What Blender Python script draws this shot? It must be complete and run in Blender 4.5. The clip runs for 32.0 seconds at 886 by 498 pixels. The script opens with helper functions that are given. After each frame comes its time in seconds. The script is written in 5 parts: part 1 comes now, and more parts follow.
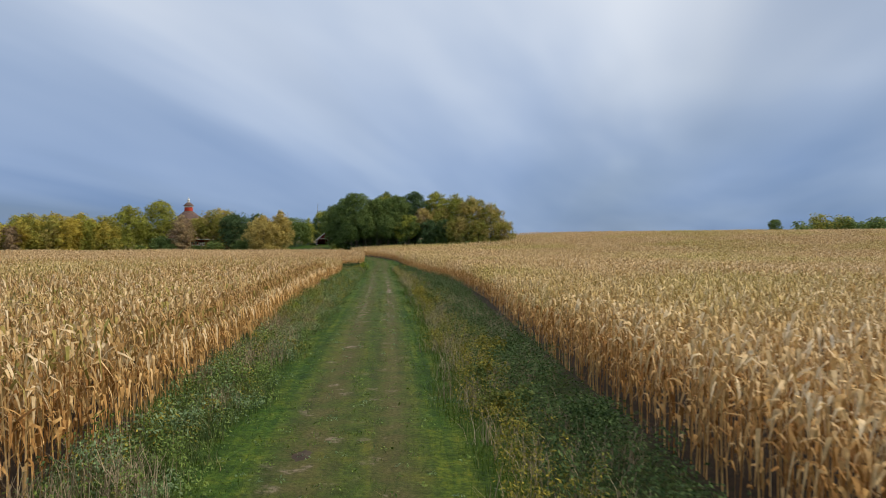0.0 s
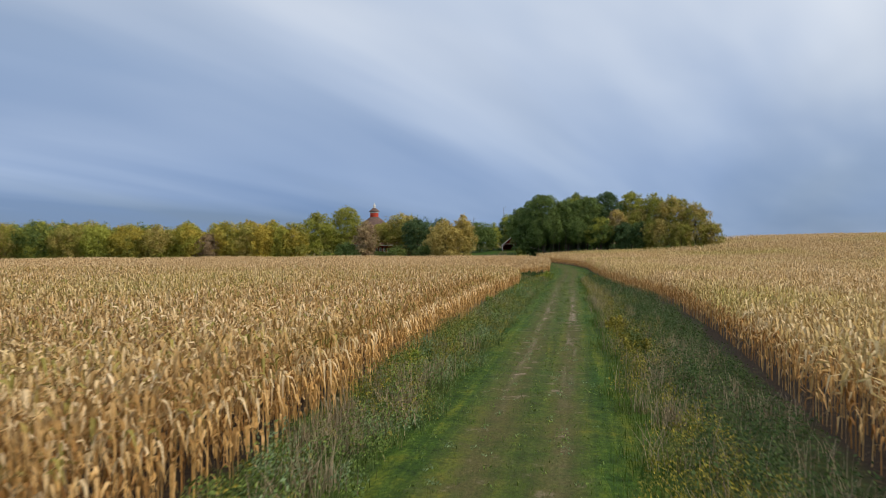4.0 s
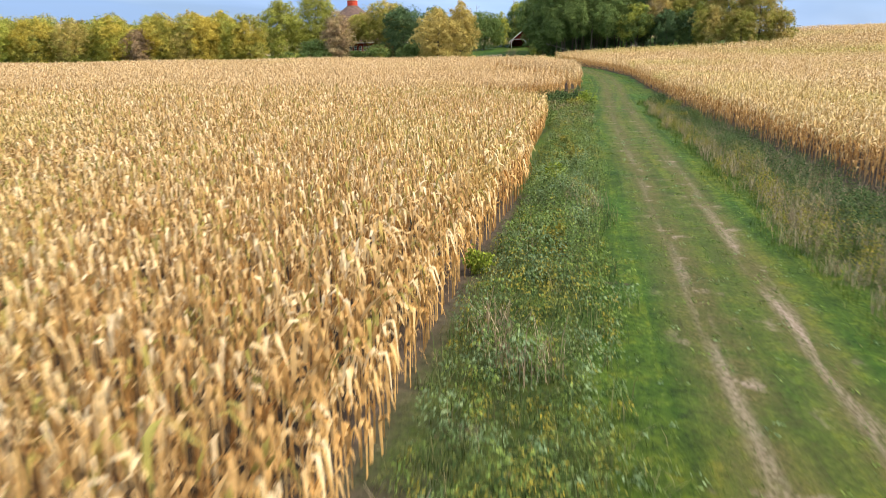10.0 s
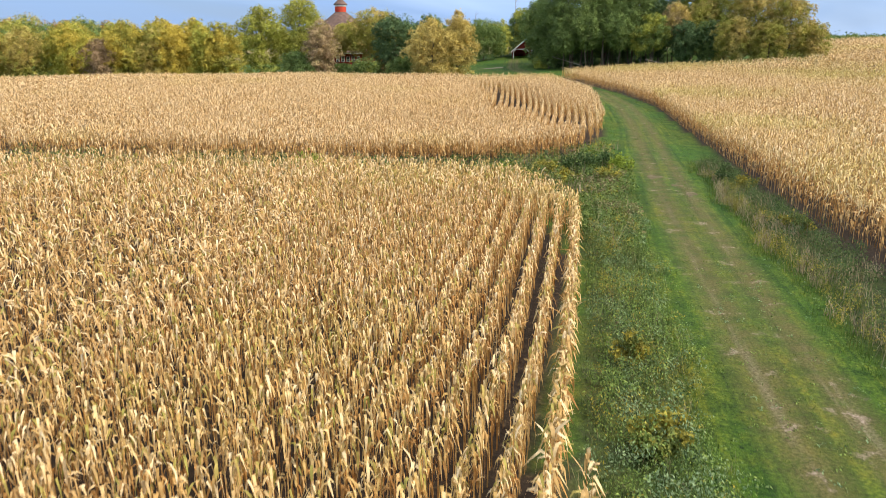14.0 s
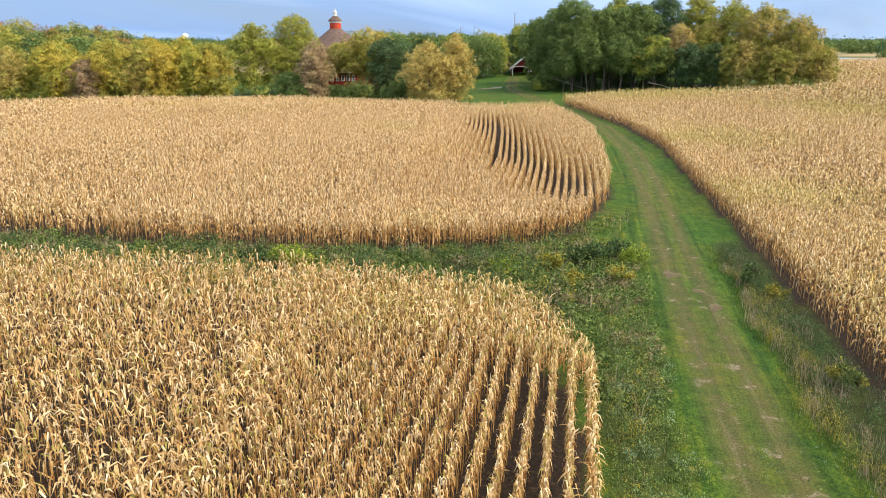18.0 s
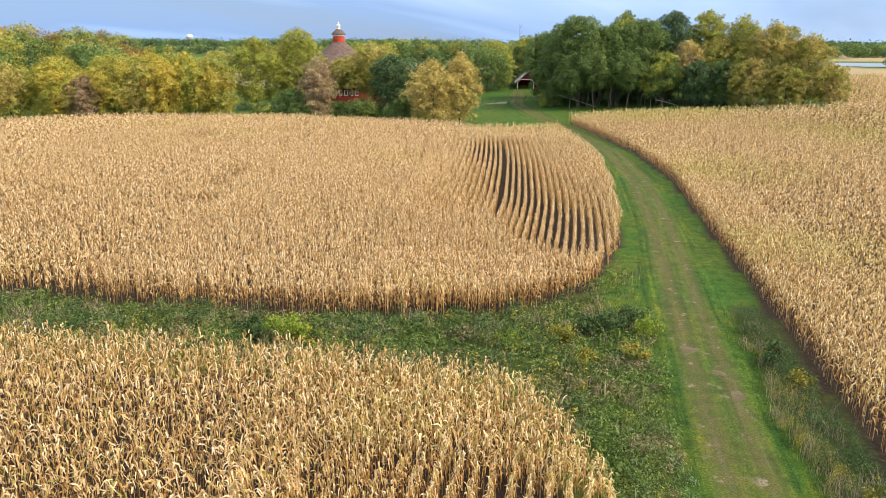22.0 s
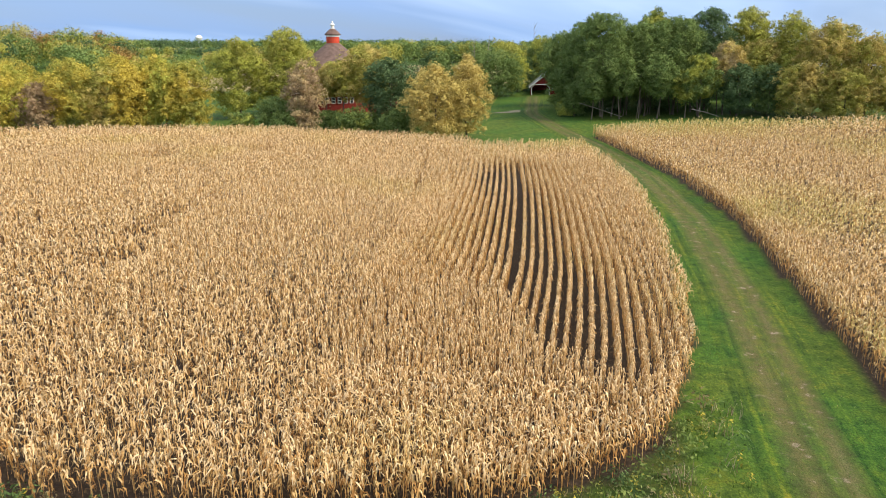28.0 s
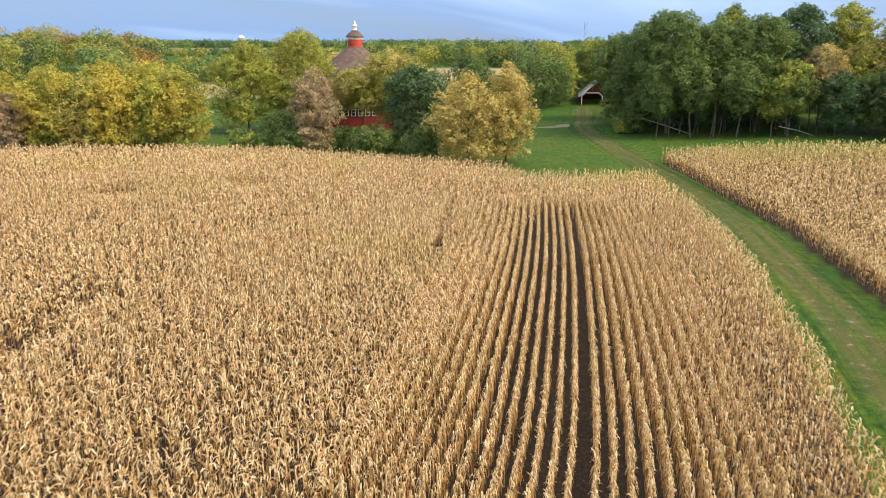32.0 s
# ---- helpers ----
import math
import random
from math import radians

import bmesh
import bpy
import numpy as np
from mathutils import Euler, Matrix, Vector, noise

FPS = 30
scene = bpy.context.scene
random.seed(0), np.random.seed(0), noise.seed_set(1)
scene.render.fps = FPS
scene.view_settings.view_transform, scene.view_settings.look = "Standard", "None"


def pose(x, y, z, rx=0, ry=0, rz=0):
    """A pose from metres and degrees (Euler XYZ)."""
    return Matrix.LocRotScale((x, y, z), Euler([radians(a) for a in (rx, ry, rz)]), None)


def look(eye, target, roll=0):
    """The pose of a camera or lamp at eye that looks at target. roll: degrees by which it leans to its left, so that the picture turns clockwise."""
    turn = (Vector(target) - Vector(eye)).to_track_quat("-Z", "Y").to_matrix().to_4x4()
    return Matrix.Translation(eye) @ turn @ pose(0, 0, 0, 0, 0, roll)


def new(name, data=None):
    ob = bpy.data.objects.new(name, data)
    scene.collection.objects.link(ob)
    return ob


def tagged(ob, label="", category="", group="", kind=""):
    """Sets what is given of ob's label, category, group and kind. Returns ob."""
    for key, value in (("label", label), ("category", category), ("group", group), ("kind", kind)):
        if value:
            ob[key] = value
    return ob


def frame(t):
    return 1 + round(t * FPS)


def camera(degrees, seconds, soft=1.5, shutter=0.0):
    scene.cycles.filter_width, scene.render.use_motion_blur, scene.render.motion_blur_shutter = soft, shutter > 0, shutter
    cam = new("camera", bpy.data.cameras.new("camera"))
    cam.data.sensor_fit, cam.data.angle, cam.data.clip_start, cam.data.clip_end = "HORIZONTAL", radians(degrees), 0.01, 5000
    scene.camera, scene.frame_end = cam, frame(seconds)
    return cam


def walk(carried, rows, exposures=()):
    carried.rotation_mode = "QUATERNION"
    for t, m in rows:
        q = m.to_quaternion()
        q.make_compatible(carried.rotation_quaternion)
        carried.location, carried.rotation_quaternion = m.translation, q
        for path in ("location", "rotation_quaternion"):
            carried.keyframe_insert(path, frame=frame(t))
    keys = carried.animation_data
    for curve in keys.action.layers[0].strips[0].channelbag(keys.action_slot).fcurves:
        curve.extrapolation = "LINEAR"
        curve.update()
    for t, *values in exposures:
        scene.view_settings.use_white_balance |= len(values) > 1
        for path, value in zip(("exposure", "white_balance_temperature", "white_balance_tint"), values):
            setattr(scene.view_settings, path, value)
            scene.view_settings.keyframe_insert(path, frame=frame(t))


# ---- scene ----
cam = camera(61.8, 32.0, 0.8, 0.4)
METRES, EYE, TILT, LEAN, TURN = 119.0, 3.6, -0.35, 0.0, 0.0
ROWS = [
    (0.0, -0.0008, -0.0118, -0.0003, -2.5, -0.05, 0.03),
    (0.5, 0.0, 0.0, 0.0, 0.0, -0.0, 0.0),
    (1.0, 0.0012, 0.0128, 0.0003, 3.19, 0.05, -0.05),
    (1.5, 0.0023, 0.0269, 0.0006, 7.58, 0.1, -0.05),
    (2.0, 0.0031, 0.0426, 0.0008, 10.72, 0.12, -0.04),
    (2.5, 0.0031, 0.0593, 0.0011, 10.8, 0.14, 0.01),
    (3.0, 0.0024, 0.077, 0.0013, 10.85, 0.2, 0.05),
    (3.5, 0.0011, 0.0956, 0.0014, 11.96, 0.26, 0.08),
    (5.5, -0.0085, 0.1882, 0.0052, 12.43, 0.45, 0.21),
    (6.0, -0.012, 0.2135, 0.0056, 12.64, -5.45, 0.3),
    (6.5, -0.0156, 0.239, 0.0061, 12.73, -12.43, 0.35),
    (7.0, -0.0195, 0.2652, 0.0069, 12.74, -15.34, 0.48),
    (7.5, -0.0233, 0.2914, 0.0076, 12.73, -15.29, 0.5),
    (8.0, -0.0273, 0.3177, 0.0087, 12.7, -15.24, 0.53),
    (8.5, -0.0315, 0.3438, 0.0103, 12.69, -15.21, 0.57),
    (9.0, -0.0357, 0.3697, 0.0112, 12.67, -15.18, 0.56),
    (9.5, -0.0398, 0.396, 0.0113, 12.64, -15.21, 0.58),
    (10.0, -0.0445, 0.4253, 0.0116, 12.62, -15.23, 0.65),
    (10.5, -0.0493, 0.4544, 0.0127, 12.62, -15.22, 0.63),
    (11.0, -0.0538, 0.4798, 0.0144, 12.6, -15.2, 0.53),
    (11.5, -0.0575, 0.5013, 0.0164, 12.6, -15.17, 0.47),
    (12.0, -0.0604, 0.5191, 0.019, 12.61, -15.19, 0.37),
    (12.5, -0.0628, 0.5339, 0.0224, 12.62, -15.21, 0.33),
    (13.0, -0.0649, 0.5462, 0.0262, 12.62, -15.24, 0.28),
    (13.5, -0.0666, 0.5566, 0.0303, 12.61, -15.27, 0.23),
    (14.0, -0.0681, 0.5655, 0.0347, 12.6, -15.31, 0.2),
    (14.5, -0.0693, 0.5731, 0.0393, 12.58, -15.34, 0.16),
    (15.0, -0.0706, 0.5798, 0.0439, 12.57, -15.37, 0.13),
    (15.5, -0.0717, 0.5861, 0.0486, 12.55, -15.4, 0.11),
    (17.5, -0.0763, 0.6066, 0.0655, 12.46, -15.38, -0.11),
    (18.0, -0.0773, 0.6114, 0.0705, 12.44, -15.38, -0.14),
    (18.5, -0.0784, 0.616, 0.0765, 12.39, -15.39, -0.16),
    (19.0, -0.0796, 0.6204, 0.0838, 12.37, -15.39, -0.21),
    (19.5, -0.0805, 0.6232, 0.0913, 12.34, -15.38, -0.29),
    (20.0, -0.081, 0.6236, 0.0959, 12.3, -15.4, -0.34),
    (20.5, -0.0813, 0.6246, 0.0964, 12.27, -15.4, -0.34),
    (21.0, -0.0818, 0.6271, 0.0963, 12.25, -15.38, -0.34),
    (21.5, -0.0824, 0.6305, 0.0961, 12.55, -15.37, -0.33),
    (22.0, -0.0833, 0.6352, 0.0957, 12.75, -15.37, -0.31),
    (22.5, -0.0846, 0.6417, 0.0953, 12.71, -15.37, -0.28),
    (23.0, -0.0864, 0.6506, 0.0949, 12.67, -15.36, -0.25),
    (23.5, -0.0882, 0.6609, 0.0949, 12.65, -15.35, -0.26),
    (24.0, -0.0902, 0.6726, 0.0952, 12.62, -15.33, -0.24),
    (24.5, -0.0921, 0.685, 0.0955, 12.59, -15.32, -0.24),
    (25.0, -0.094, 0.6978, 0.0956, 12.56, -15.32, -0.25),
    (25.5, -0.0961, 0.7113, 0.0956, 12.55, -15.31, -0.27),
    (27.5, -0.106, 0.7711, 0.0961, 13.17, -15.3, -0.25),
    (28.0, -0.1091, 0.7875, 0.0968, 13.56, -15.31, -0.25),
    (28.5, -0.1124, 0.8046, 0.0979, 13.94, -15.3, -0.25),
    (29.0, -0.1158, 0.8223, 0.0992, 14.31, -15.3, -0.23),
    (29.5, -0.1193, 0.8407, 0.1004, 14.69, -15.31, -0.23),
    (30.0, -0.123, 0.8602, 0.1011, 15.08, -15.33, -0.2),
    (30.5, -0.1272, 0.8815, 0.1016, 15.54, -15.34, -0.17),
    (31.0, -0.1319, 0.9045, 0.102, 15.96, -15.36, -0.15),
    (31.5, -0.1373, 0.9293, 0.1025, 16.36, -15.37, -0.14),
    (32.0, -0.1433, 0.9551, 0.1033, 16.66, -15.38, -0.13),
]
EXPOSURES = [(0.0, -0.26), (5.5, -0.26), (6.0, -0.22), (6.5, 0.45), (7.0, 0.76), (10.0, 0.74), (13.0, 0.68), (19.0, 0.72), (25.0, 0.70), (32.0, 0.66)]
walk(cam, [(t, pose(0, 0, EYE, TILT, LEAN, TURN) @ pose(METRES * x, METRES * y, METRES * z, 90 + pitch, roll, yaw)) for t, x, y, z, yaw, pitch, roll in ROWS], EXPOSURES)

# ---- world and sun ----
SUN_AZIMUTH, SUN_HEIGHT = 92.0, 44.0      # degrees to the right of north (+y), degrees above the horizon


CLOUD_TURN, CLOUD_AT = 14.0, (0.9, 0.35)


def ramp_of(nt, value, stops):
    r = nt.nodes.new("ShaderNodeValToRGB")
    while len(r.color_ramp.elements) < len(stops):
        r.color_ramp.elements.new(0.5)
    for e, (p, c) in zip(r.color_ramp.elements, stops):
        e.position, e.color = p, (*c, 1)
    nt.links.new(value, r.inputs[0])
    return r.outputs[0]


def make_world():
    world = bpy.data.worlds.new("overcast_sky")
    scene.world = world
    world.use_nodes = True
    nt = world.node_tree
    nt.nodes.clear()
    n = lambda kind: nt.nodes.new(kind)
    link = nt.links.new
    out, sky, bg_sky, bg_cloud, mix = n("ShaderNodeOutputWorld"), n("ShaderNodeTexSky"), n("ShaderNodeBackground"), n("ShaderNodeBackground"), n("ShaderNodeMixShader")
    sky.sky_type, sky.sun_disc = "NISHITA", False
    sky.sun_elevation, sky.sun_rotation = radians(SUN_HEIGHT), radians(SUN_AZIMUTH)
    sky.air_density, sky.dust_density, sky.ozone_density = 1.0, 0.2, 3.0
    bg_sky.inputs["Strength"].default_value = 0.045
    link(sky.outputs[0], bg_sky.inputs["Color"])
    # streaks of high cloud: the sky's dome projected on a flat layer
    co, sep, up, div_x, div_y, comb = n("ShaderNodeTexCoord"), n("ShaderNodeSeparateXYZ"), n("ShaderNodeMath"), n("ShaderNodeMath"), n("ShaderNodeMath"), n("ShaderNodeCombineXYZ")
    link(co.outputs["Generated"], sep.inputs[0])
    up.operation = "ADD"
    up.inputs[1].default_value = 0.13
    link(sep.outputs["Z"], up.inputs[0])
    for d, axis in ((div_x, "X"), (div_y, "Y")):
        d.operation = "DIVIDE"
        link(sep.outputs[axis], d.inputs[0])
        link(up.outputs[0], d.inputs[1])
    link(div_x.outputs[0], comb.inputs[0])
    link(div_y.outputs[0], comb.inputs[1])

    def layer(turn, scale, at, size, detail, rough, warp):
        mp = n("ShaderNodeMapping")
        mp.vector_type = "TEXTURE"
        mp.inputs["Rotation"].default_value, mp.inputs["Scale"].default_value, mp.inputs["Location"].default_value = (0, 0, -radians(turn)), (1 / scale[0], 1 / scale[1], 1), (*at, 0)
        link(comb.outputs[0], mp.inputs[0])
        t = n("ShaderNodeTexNoise")
        for key, value in (("Scale", size), ("Detail", detail), ("Roughness", rough), ("Distortion", warp)):
            t.inputs[key].default_value = value
        link(mp.outputs[0], t.inputs["Vector"])
        return t.outputs["Fac"]

    cover = ramp_of(nt, layer(CLOUD_TURN, (0.8, 0.22), CLOUD_AT, 0.75, 3.0, 0.42, 0.4), [(0.34, (0.68, 0.68, 0.68)), (0.58, (1, 1, 1))])
    # the veil of cloud is brighter towards the sun
    near, glow, sum_up = n("ShaderNodeVectorMath"), n("ShaderNodeMapRange"), n("ShaderNodeMath")
    near.operation = "DOT_PRODUCT"
    a, h = radians(SUN_AZIMUTH), radians(SUN_HEIGHT)
    near.inputs[1].default_value = (math.sin(a) * math.cos(h), math.cos(a) * math.cos(h), math.sin(h))
    link(co.outputs["Generated"], near.inputs[0])
    glow.inputs["From Min"].default_value, glow.inputs["From Max"].default_value = -0.2, 1.0
    glow.inputs["To Min"].default_value, glow.inputs["To Max"].default_value = -0.13, 0.22
    link(near.outputs["Value"], glow.inputs["Value"])
    # a thinner, brighter stretch of the veil
    thin, thin_glow, both = n("ShaderNodeVectorMath"), n("ShaderNodeMapRange"), n("ShaderNodeMath")
    thin.operation = "DOT_PRODUCT"
    a, h = radians(14), radians(15)
    thin.inputs[1].default_value = (math.sin(a) * math.cos(h), math.cos(a) * math.cos(h), math.sin(h))
    link(co.outputs["Generated"], thin.inputs[0])
    thin_glow.interpolation_type = "SMOOTHSTEP"
    thin_glow.inputs["From Min"].default_value, thin_glow.inputs["From Max"].default_value = 0.94, 1.0
    thin_glow.inputs["To Min"].default_value, thin_glow.inputs["To Max"].default_value = 0.0, 0.14
    link(thin.outputs["Value"], thin_glow.inputs["Value"])
    link(glow.outputs[0], both.inputs[0])
    link(thin_glow.outputs[0], both.inputs[1])
    # a bluer gap low over the rise
    gap, gap_fall, all_three = n("ShaderNodeVectorMath"), n("ShaderNodeMapRange"), n("ShaderNodeMath")
    gap.operation = "DOT_PRODUCT"
    stretch = n("ShaderNodeVectorMath")
    stretch.operation = "MULTIPLY"
    stretch.inputs[1].default_value = (1, 1, 2.6)
    link(co.outputs["Generated"], stretch.inputs[0])
    a = radians(25)
    flat = n("ShaderNodeVectorMath")
    flat.operation = "NORMALIZE"
    link(stretch.outputs[0], flat.inputs[0])
    gap.inputs[1].default_value = Vector((math.sin(a), math.cos(a), 0.22)).normalized()
    link(flat.outputs[0], gap.inputs[0])
    gap_fall.interpolation_type = "SMOOTHSTEP"
    gap_fall.inputs["From Min"].default_value, gap_fall.inputs["From Max"].default_value = 0.955, 1.0
    gap_fall.inputs["To Min"].default_value, gap_fall.inputs["To Max"].default_value = 0.0, -0.13
    link(gap.outputs["Value"], gap_fall.inputs["Value"])
    link(both.outputs[0], all_three.inputs[0])
    link(gap_fall.outputs[0], all_three.inputs[1])
    link(all_three.outputs[0], sum_up.inputs[0])
    link(layer(CLOUD_TURN + 6, (0.8, 0.22), (-0.14, 0.48), 0.8, 4.0, 0.45, 0.3), sum_up.inputs[1])
    tone = ramp_of(nt, sum_up.outputs[0], [(0.38, (0.35, 0.45, 0.63)), (0.53, (0.53, 0.61, 0.76)), (0.69, (0.86, 0.89, 0.95))])
    low = n("ShaderNodeMix")
    low.data_type, low.blend_type = "RGBA", "MULTIPLY"
    low.inputs[0].default_value = 1.0
    link(tone, low.inputs[6])
    link(ramp_of(nt, sep.outputs["Z"], [(0.0, (0.51, 0.62, 0.75)), (0.10, (0.65, 0.75, 0.88)), (0.34, (1.05, 1.05, 1.03))]), low.inputs[7])
    link(low.outputs[2], bg_cloud.inputs["Color"])
    bg_cloud.inputs["Strength"].default_value = 1.17
    link(cover, mix.inputs[0])
    link(bg_sky.outputs[0], mix.inputs[1])
    link(bg_cloud.outputs[0], mix.inputs[2])
    link(mix.outputs[0], out.inputs[0])


make_world()
sun = new("sun", bpy.data.lights.new("sun", "SUN"))
sun.data.energy, sun.data.angle, sun.data.color = 3.2, radians(22), (1.0, 0.86, 0.66)
_a, _h = radians(SUN_AZIMUTH), radians(SUN_HEIGHT)
sun.matrix_world = look((0, 0, 60), (-math.sin(_a) * math.cos(_h), -math.cos(_a) * math.cos(_h), 60 - math.sin(_h)))


# ---- materials ----
def material(name, rough=0.9):
    m = bpy.data.materials.new(name)
    m.use_nodes = True
    nt = m.node_tree
    bsdf = nt.nodes["Principled BSDF"]
    bsdf.inputs["Roughness"].default_value = rough
    bsdf.inputs["Specular IOR Level"].default_value = 0.2
    return m, nt, bsdf


def ramp_node(nt, stops):
    r = nt.nodes.new("ShaderNodeValToRGB")
    els = r.color_ramp.elements
    while len(els) < len(stops):
        els.new(0.5)
    for e, (p, c) in zip(els, stops):
        e.position, e.color = p, (*c, 1)
    return r


def noise_node(nt, scale, detail=4.0, rough=0.55, vector=None):
    t = nt.nodes.new("ShaderNodeTexNoise")
    t.inputs["Scale"].default_value, t.inputs["Detail"].default_value, t.inputs["Roughness"].default_value = scale, detail, rough
    if vector is not None:
        nt.links.new(vector, t.inputs["Vector"])
    return t


def world_place(nt):
    return nt.nodes.new("ShaderNodeNewGeometry").outputs["Position"]


def mix_node(nt, a, b, fac, blend="MIX"):
    """Mixes two colours; each input is a socket or a value."""
    x = nt.nodes.new("ShaderNodeMix")
    x.data_type, x.blend_type = "RGBA", blend
    for socket, value in ((x.inputs[0], fac), (x.inputs[6], a), (x.inputs[7], b)):
        if isinstance(value, (int, float)):
            socket.default_value = value
        elif isinstance(value, tuple):
            socket.default_value = (*value, 1)
        else:
            nt.links.new(value, socket)
    return x.outputs[2]


def leaf_material(name, stops, patch=None, patch_scale=0.05, through_light=0.3, patch_lo=0.5, patch_hi=0.68, rough=0.75, fleck_scale=9.0, fleck_low=0.72):
    """Leaves: each blade has its own tone; patch is a second set of tones that comes in over metres."""
    m, nt, bsdf = material(name, rough)
    geo = nt.nodes.new("ShaderNodeNewGeometry")
    r = ramp_node(nt, stops)
    nt.links.new(geo.outputs["Random Per Island"], r.inputs[0])
    colour = r.outputs[0]
    if patch:
        r2 = ramp_node(nt, patch)
        nt.links.new(geo.outputs["Random Per Island"], r2.inputs[0])
        big = noise_node(nt, patch_scale, 3.0, 0.6, geo.outputs["Position"])
        cut = ramp_node(nt, [(patch_lo, (0, 0, 0)), (patch_hi, (1, 1, 1))])
        nt.links.new(big.outputs["Fac"], cut.inputs[0])
        colour = mix_node(nt, colour, r2.outputs[0], cut.outputs[0])
    fleck = noise_node(nt, fleck_scale, 3.0, 0.6, geo.outputs["Position"])
    cut = ramp_node(nt, [(0.32, (fleck_low, fleck_low * 0.98, fleck_low * 0.95)), (0.66, (1.14, 1.14, 1.12))])
    nt.links.new(fleck.outputs["Fac"], cut.inputs[0])
    colour = mix_node(nt, colour, cut.outputs[0], 1.0, "MULTIPLY")
    nt.links.new(colour, bsdf.inputs["Base Color"])
    if through_light:
        tr, mx = nt.nodes.new("ShaderNodeBsdfTranslucent"), nt.nodes.new("ShaderNodeMixShader")
        nt.links.new(colour, tr.inputs[0])
        mx.inputs[0].default_value = through_light
        nt.links.new(bsdf.outputs[0], mx.inputs[1])
        nt.links.new(tr.outputs[0], mx.inputs[2])
        nt.links.new(mx.outputs[0], nt.nodes["Material Output"].inputs[0])
    return m


def rough_material(name, stops, scale=3.0, rough=0.9, bump=0.3, bump_scale=None, metal=0.0, stretch=None):
    """A plain surface with grain and stains at two scales."""
    m, nt, bsdf = material(name, rough)
    bsdf.inputs["Metallic"].default_value = metal
    vec = nt.nodes.new("ShaderNodeTexCoord").outputs["Object"]
    if stretch:
        mp = nt.nodes.new("ShaderNodeMapping")
        mp.inputs["Scale"].default_value = stretch
        nt.links.new(vec, mp.inputs[0])
        vec = mp.outputs[0]
    a, b = noise_node(nt, scale, 5.0, 0.6, vec), noise_node(nt, scale * 7, 4.0, 0.6, vec)
    r = ramp_node(nt, stops)
    nt.links.new(a.outputs["Fac"], r.inputs[0])
    grain = ramp_node(nt, [(0.3, (0.75, 0.75, 0.75)), (0.7, (1.1, 1.1, 1.1))])
    nt.links.new(b.outputs["Fac"], grain.inputs[0])
    nt.links.new(mix_node(nt, r.outputs[0], grain.outputs[0], 1.0, "MULTIPLY"), bsdf.inputs["Base Color"])
    bp = nt.nodes.new("ShaderNodeBump")
    bp.inputs["Strength"].default_value, bp.inputs["Distance"].default_value = bump, 0.05
    nt.links.new((noise_node(nt, bump_scale, 3.0, 0.6, vec) if bump_scale else b).outputs["Fac"], bp.inputs["Height"])
    nt.links.new(bp.outputs[0], bsdf.inputs["Normal"])
    return m


CORN_TOP = leaf_material("dry_corn_leaf", [(0.0, (0.42, 0.26, 0.105)), (0.22, (0.56, 0.37, 0.165)), (0.6, (0.70, 0.505, 0.275)), (1.0, (0.80, 0.635, 0.395))],
                         [(0.0, (0.34, 0.28, 0.06)), (0.5, (0.60, 0.46, 0.16)), (1.0, (0.79, 0.62, 0.30))], 0.035, 0.20, 0.54, 0.74)
CORN_NEAR = leaf_material("dry_corn_leaf_with_yellow", [(0.0, (0.30, 0.27, 0.07)), (0.12, (0.42, 0.34, 0.10)), (0.2, (0.42, 0.25, 0.09)), (0.5, (0.58, 0.385, 0.17)), (0.75, (0.72, 0.53, 0.28)), (1.0, (0.84, 0.68, 0.44))],
                          [(0.0, (0.28, 0.28, 0.055)), (0.4, (0.56, 0.45, 0.15)), (1.0, (0.79, 0.64, 0.32))], 0.05, 0.20, 0.50, 0.72)
CORN_LOW = leaf_material("corn_husk_and_lower_leaf", [(0.0, (0.29, 0.14, 0.042)), (0.4, (0.53, 0.295, 0.10)), (0.75, (0.68, 0.44, 0.175)), (1.0, (0.79, 0.56, 0.28))], None, 0.1, 0.18)
CORN_GREENISH = leaf_material("half_dry_corn_leaf", [(0.0, (0.48, 0.305, 0.12)), (0.35, (0.64, 0.44, 0.20)), (0.75, (0.77, 0.575, 0.32)), (1.0, (0.85, 0.69, 0.45))],
                              [(0.0, (0.28, 0.28, 0.06)), (0.35, (0.50, 0.44, 0.11)), (1.0, (0.76, 0.62, 0.28))], 0.03, 0.20, 0.47, 0.68)
SOIL = rough_material("field_soil", [(0.3, (0.05, 0.036, 0.026)), (0.7, (0.10, 0.075, 0.052))], 1.2)
BARK = rough_material("bark", [(0.3, (0.07, 0.055, 0.04)), (0.7, (0.17, 0.14, 0.11))], 2.5, stretch=(1, 1, 0.3))
PALE_WOOD = rough_material("barkless_dead_wood", [(0.3, (0.24, 0.21, 0.17)), (0.7, (0.40, 0.36, 0.31))], 2.0, stretch=(1, 1, 0.3))
GRASS = leaf_material("grass_blade", [(0.0, (0.045, 0.09, 0.013)), (0.5, (0.08, 0.14, 0.02)), (0.9, (0.13, 0.19, 0.035)), (1.0, (0.28, 0.26, 0.10))],
                      [(0.0, (0.07, 0.10, 0.02)), (0.6, (0.13, 0.16, 0.04)), (1.0, (0.25, 0.22, 0.09))], 0.5, 0.25, 0.54, 0.7)
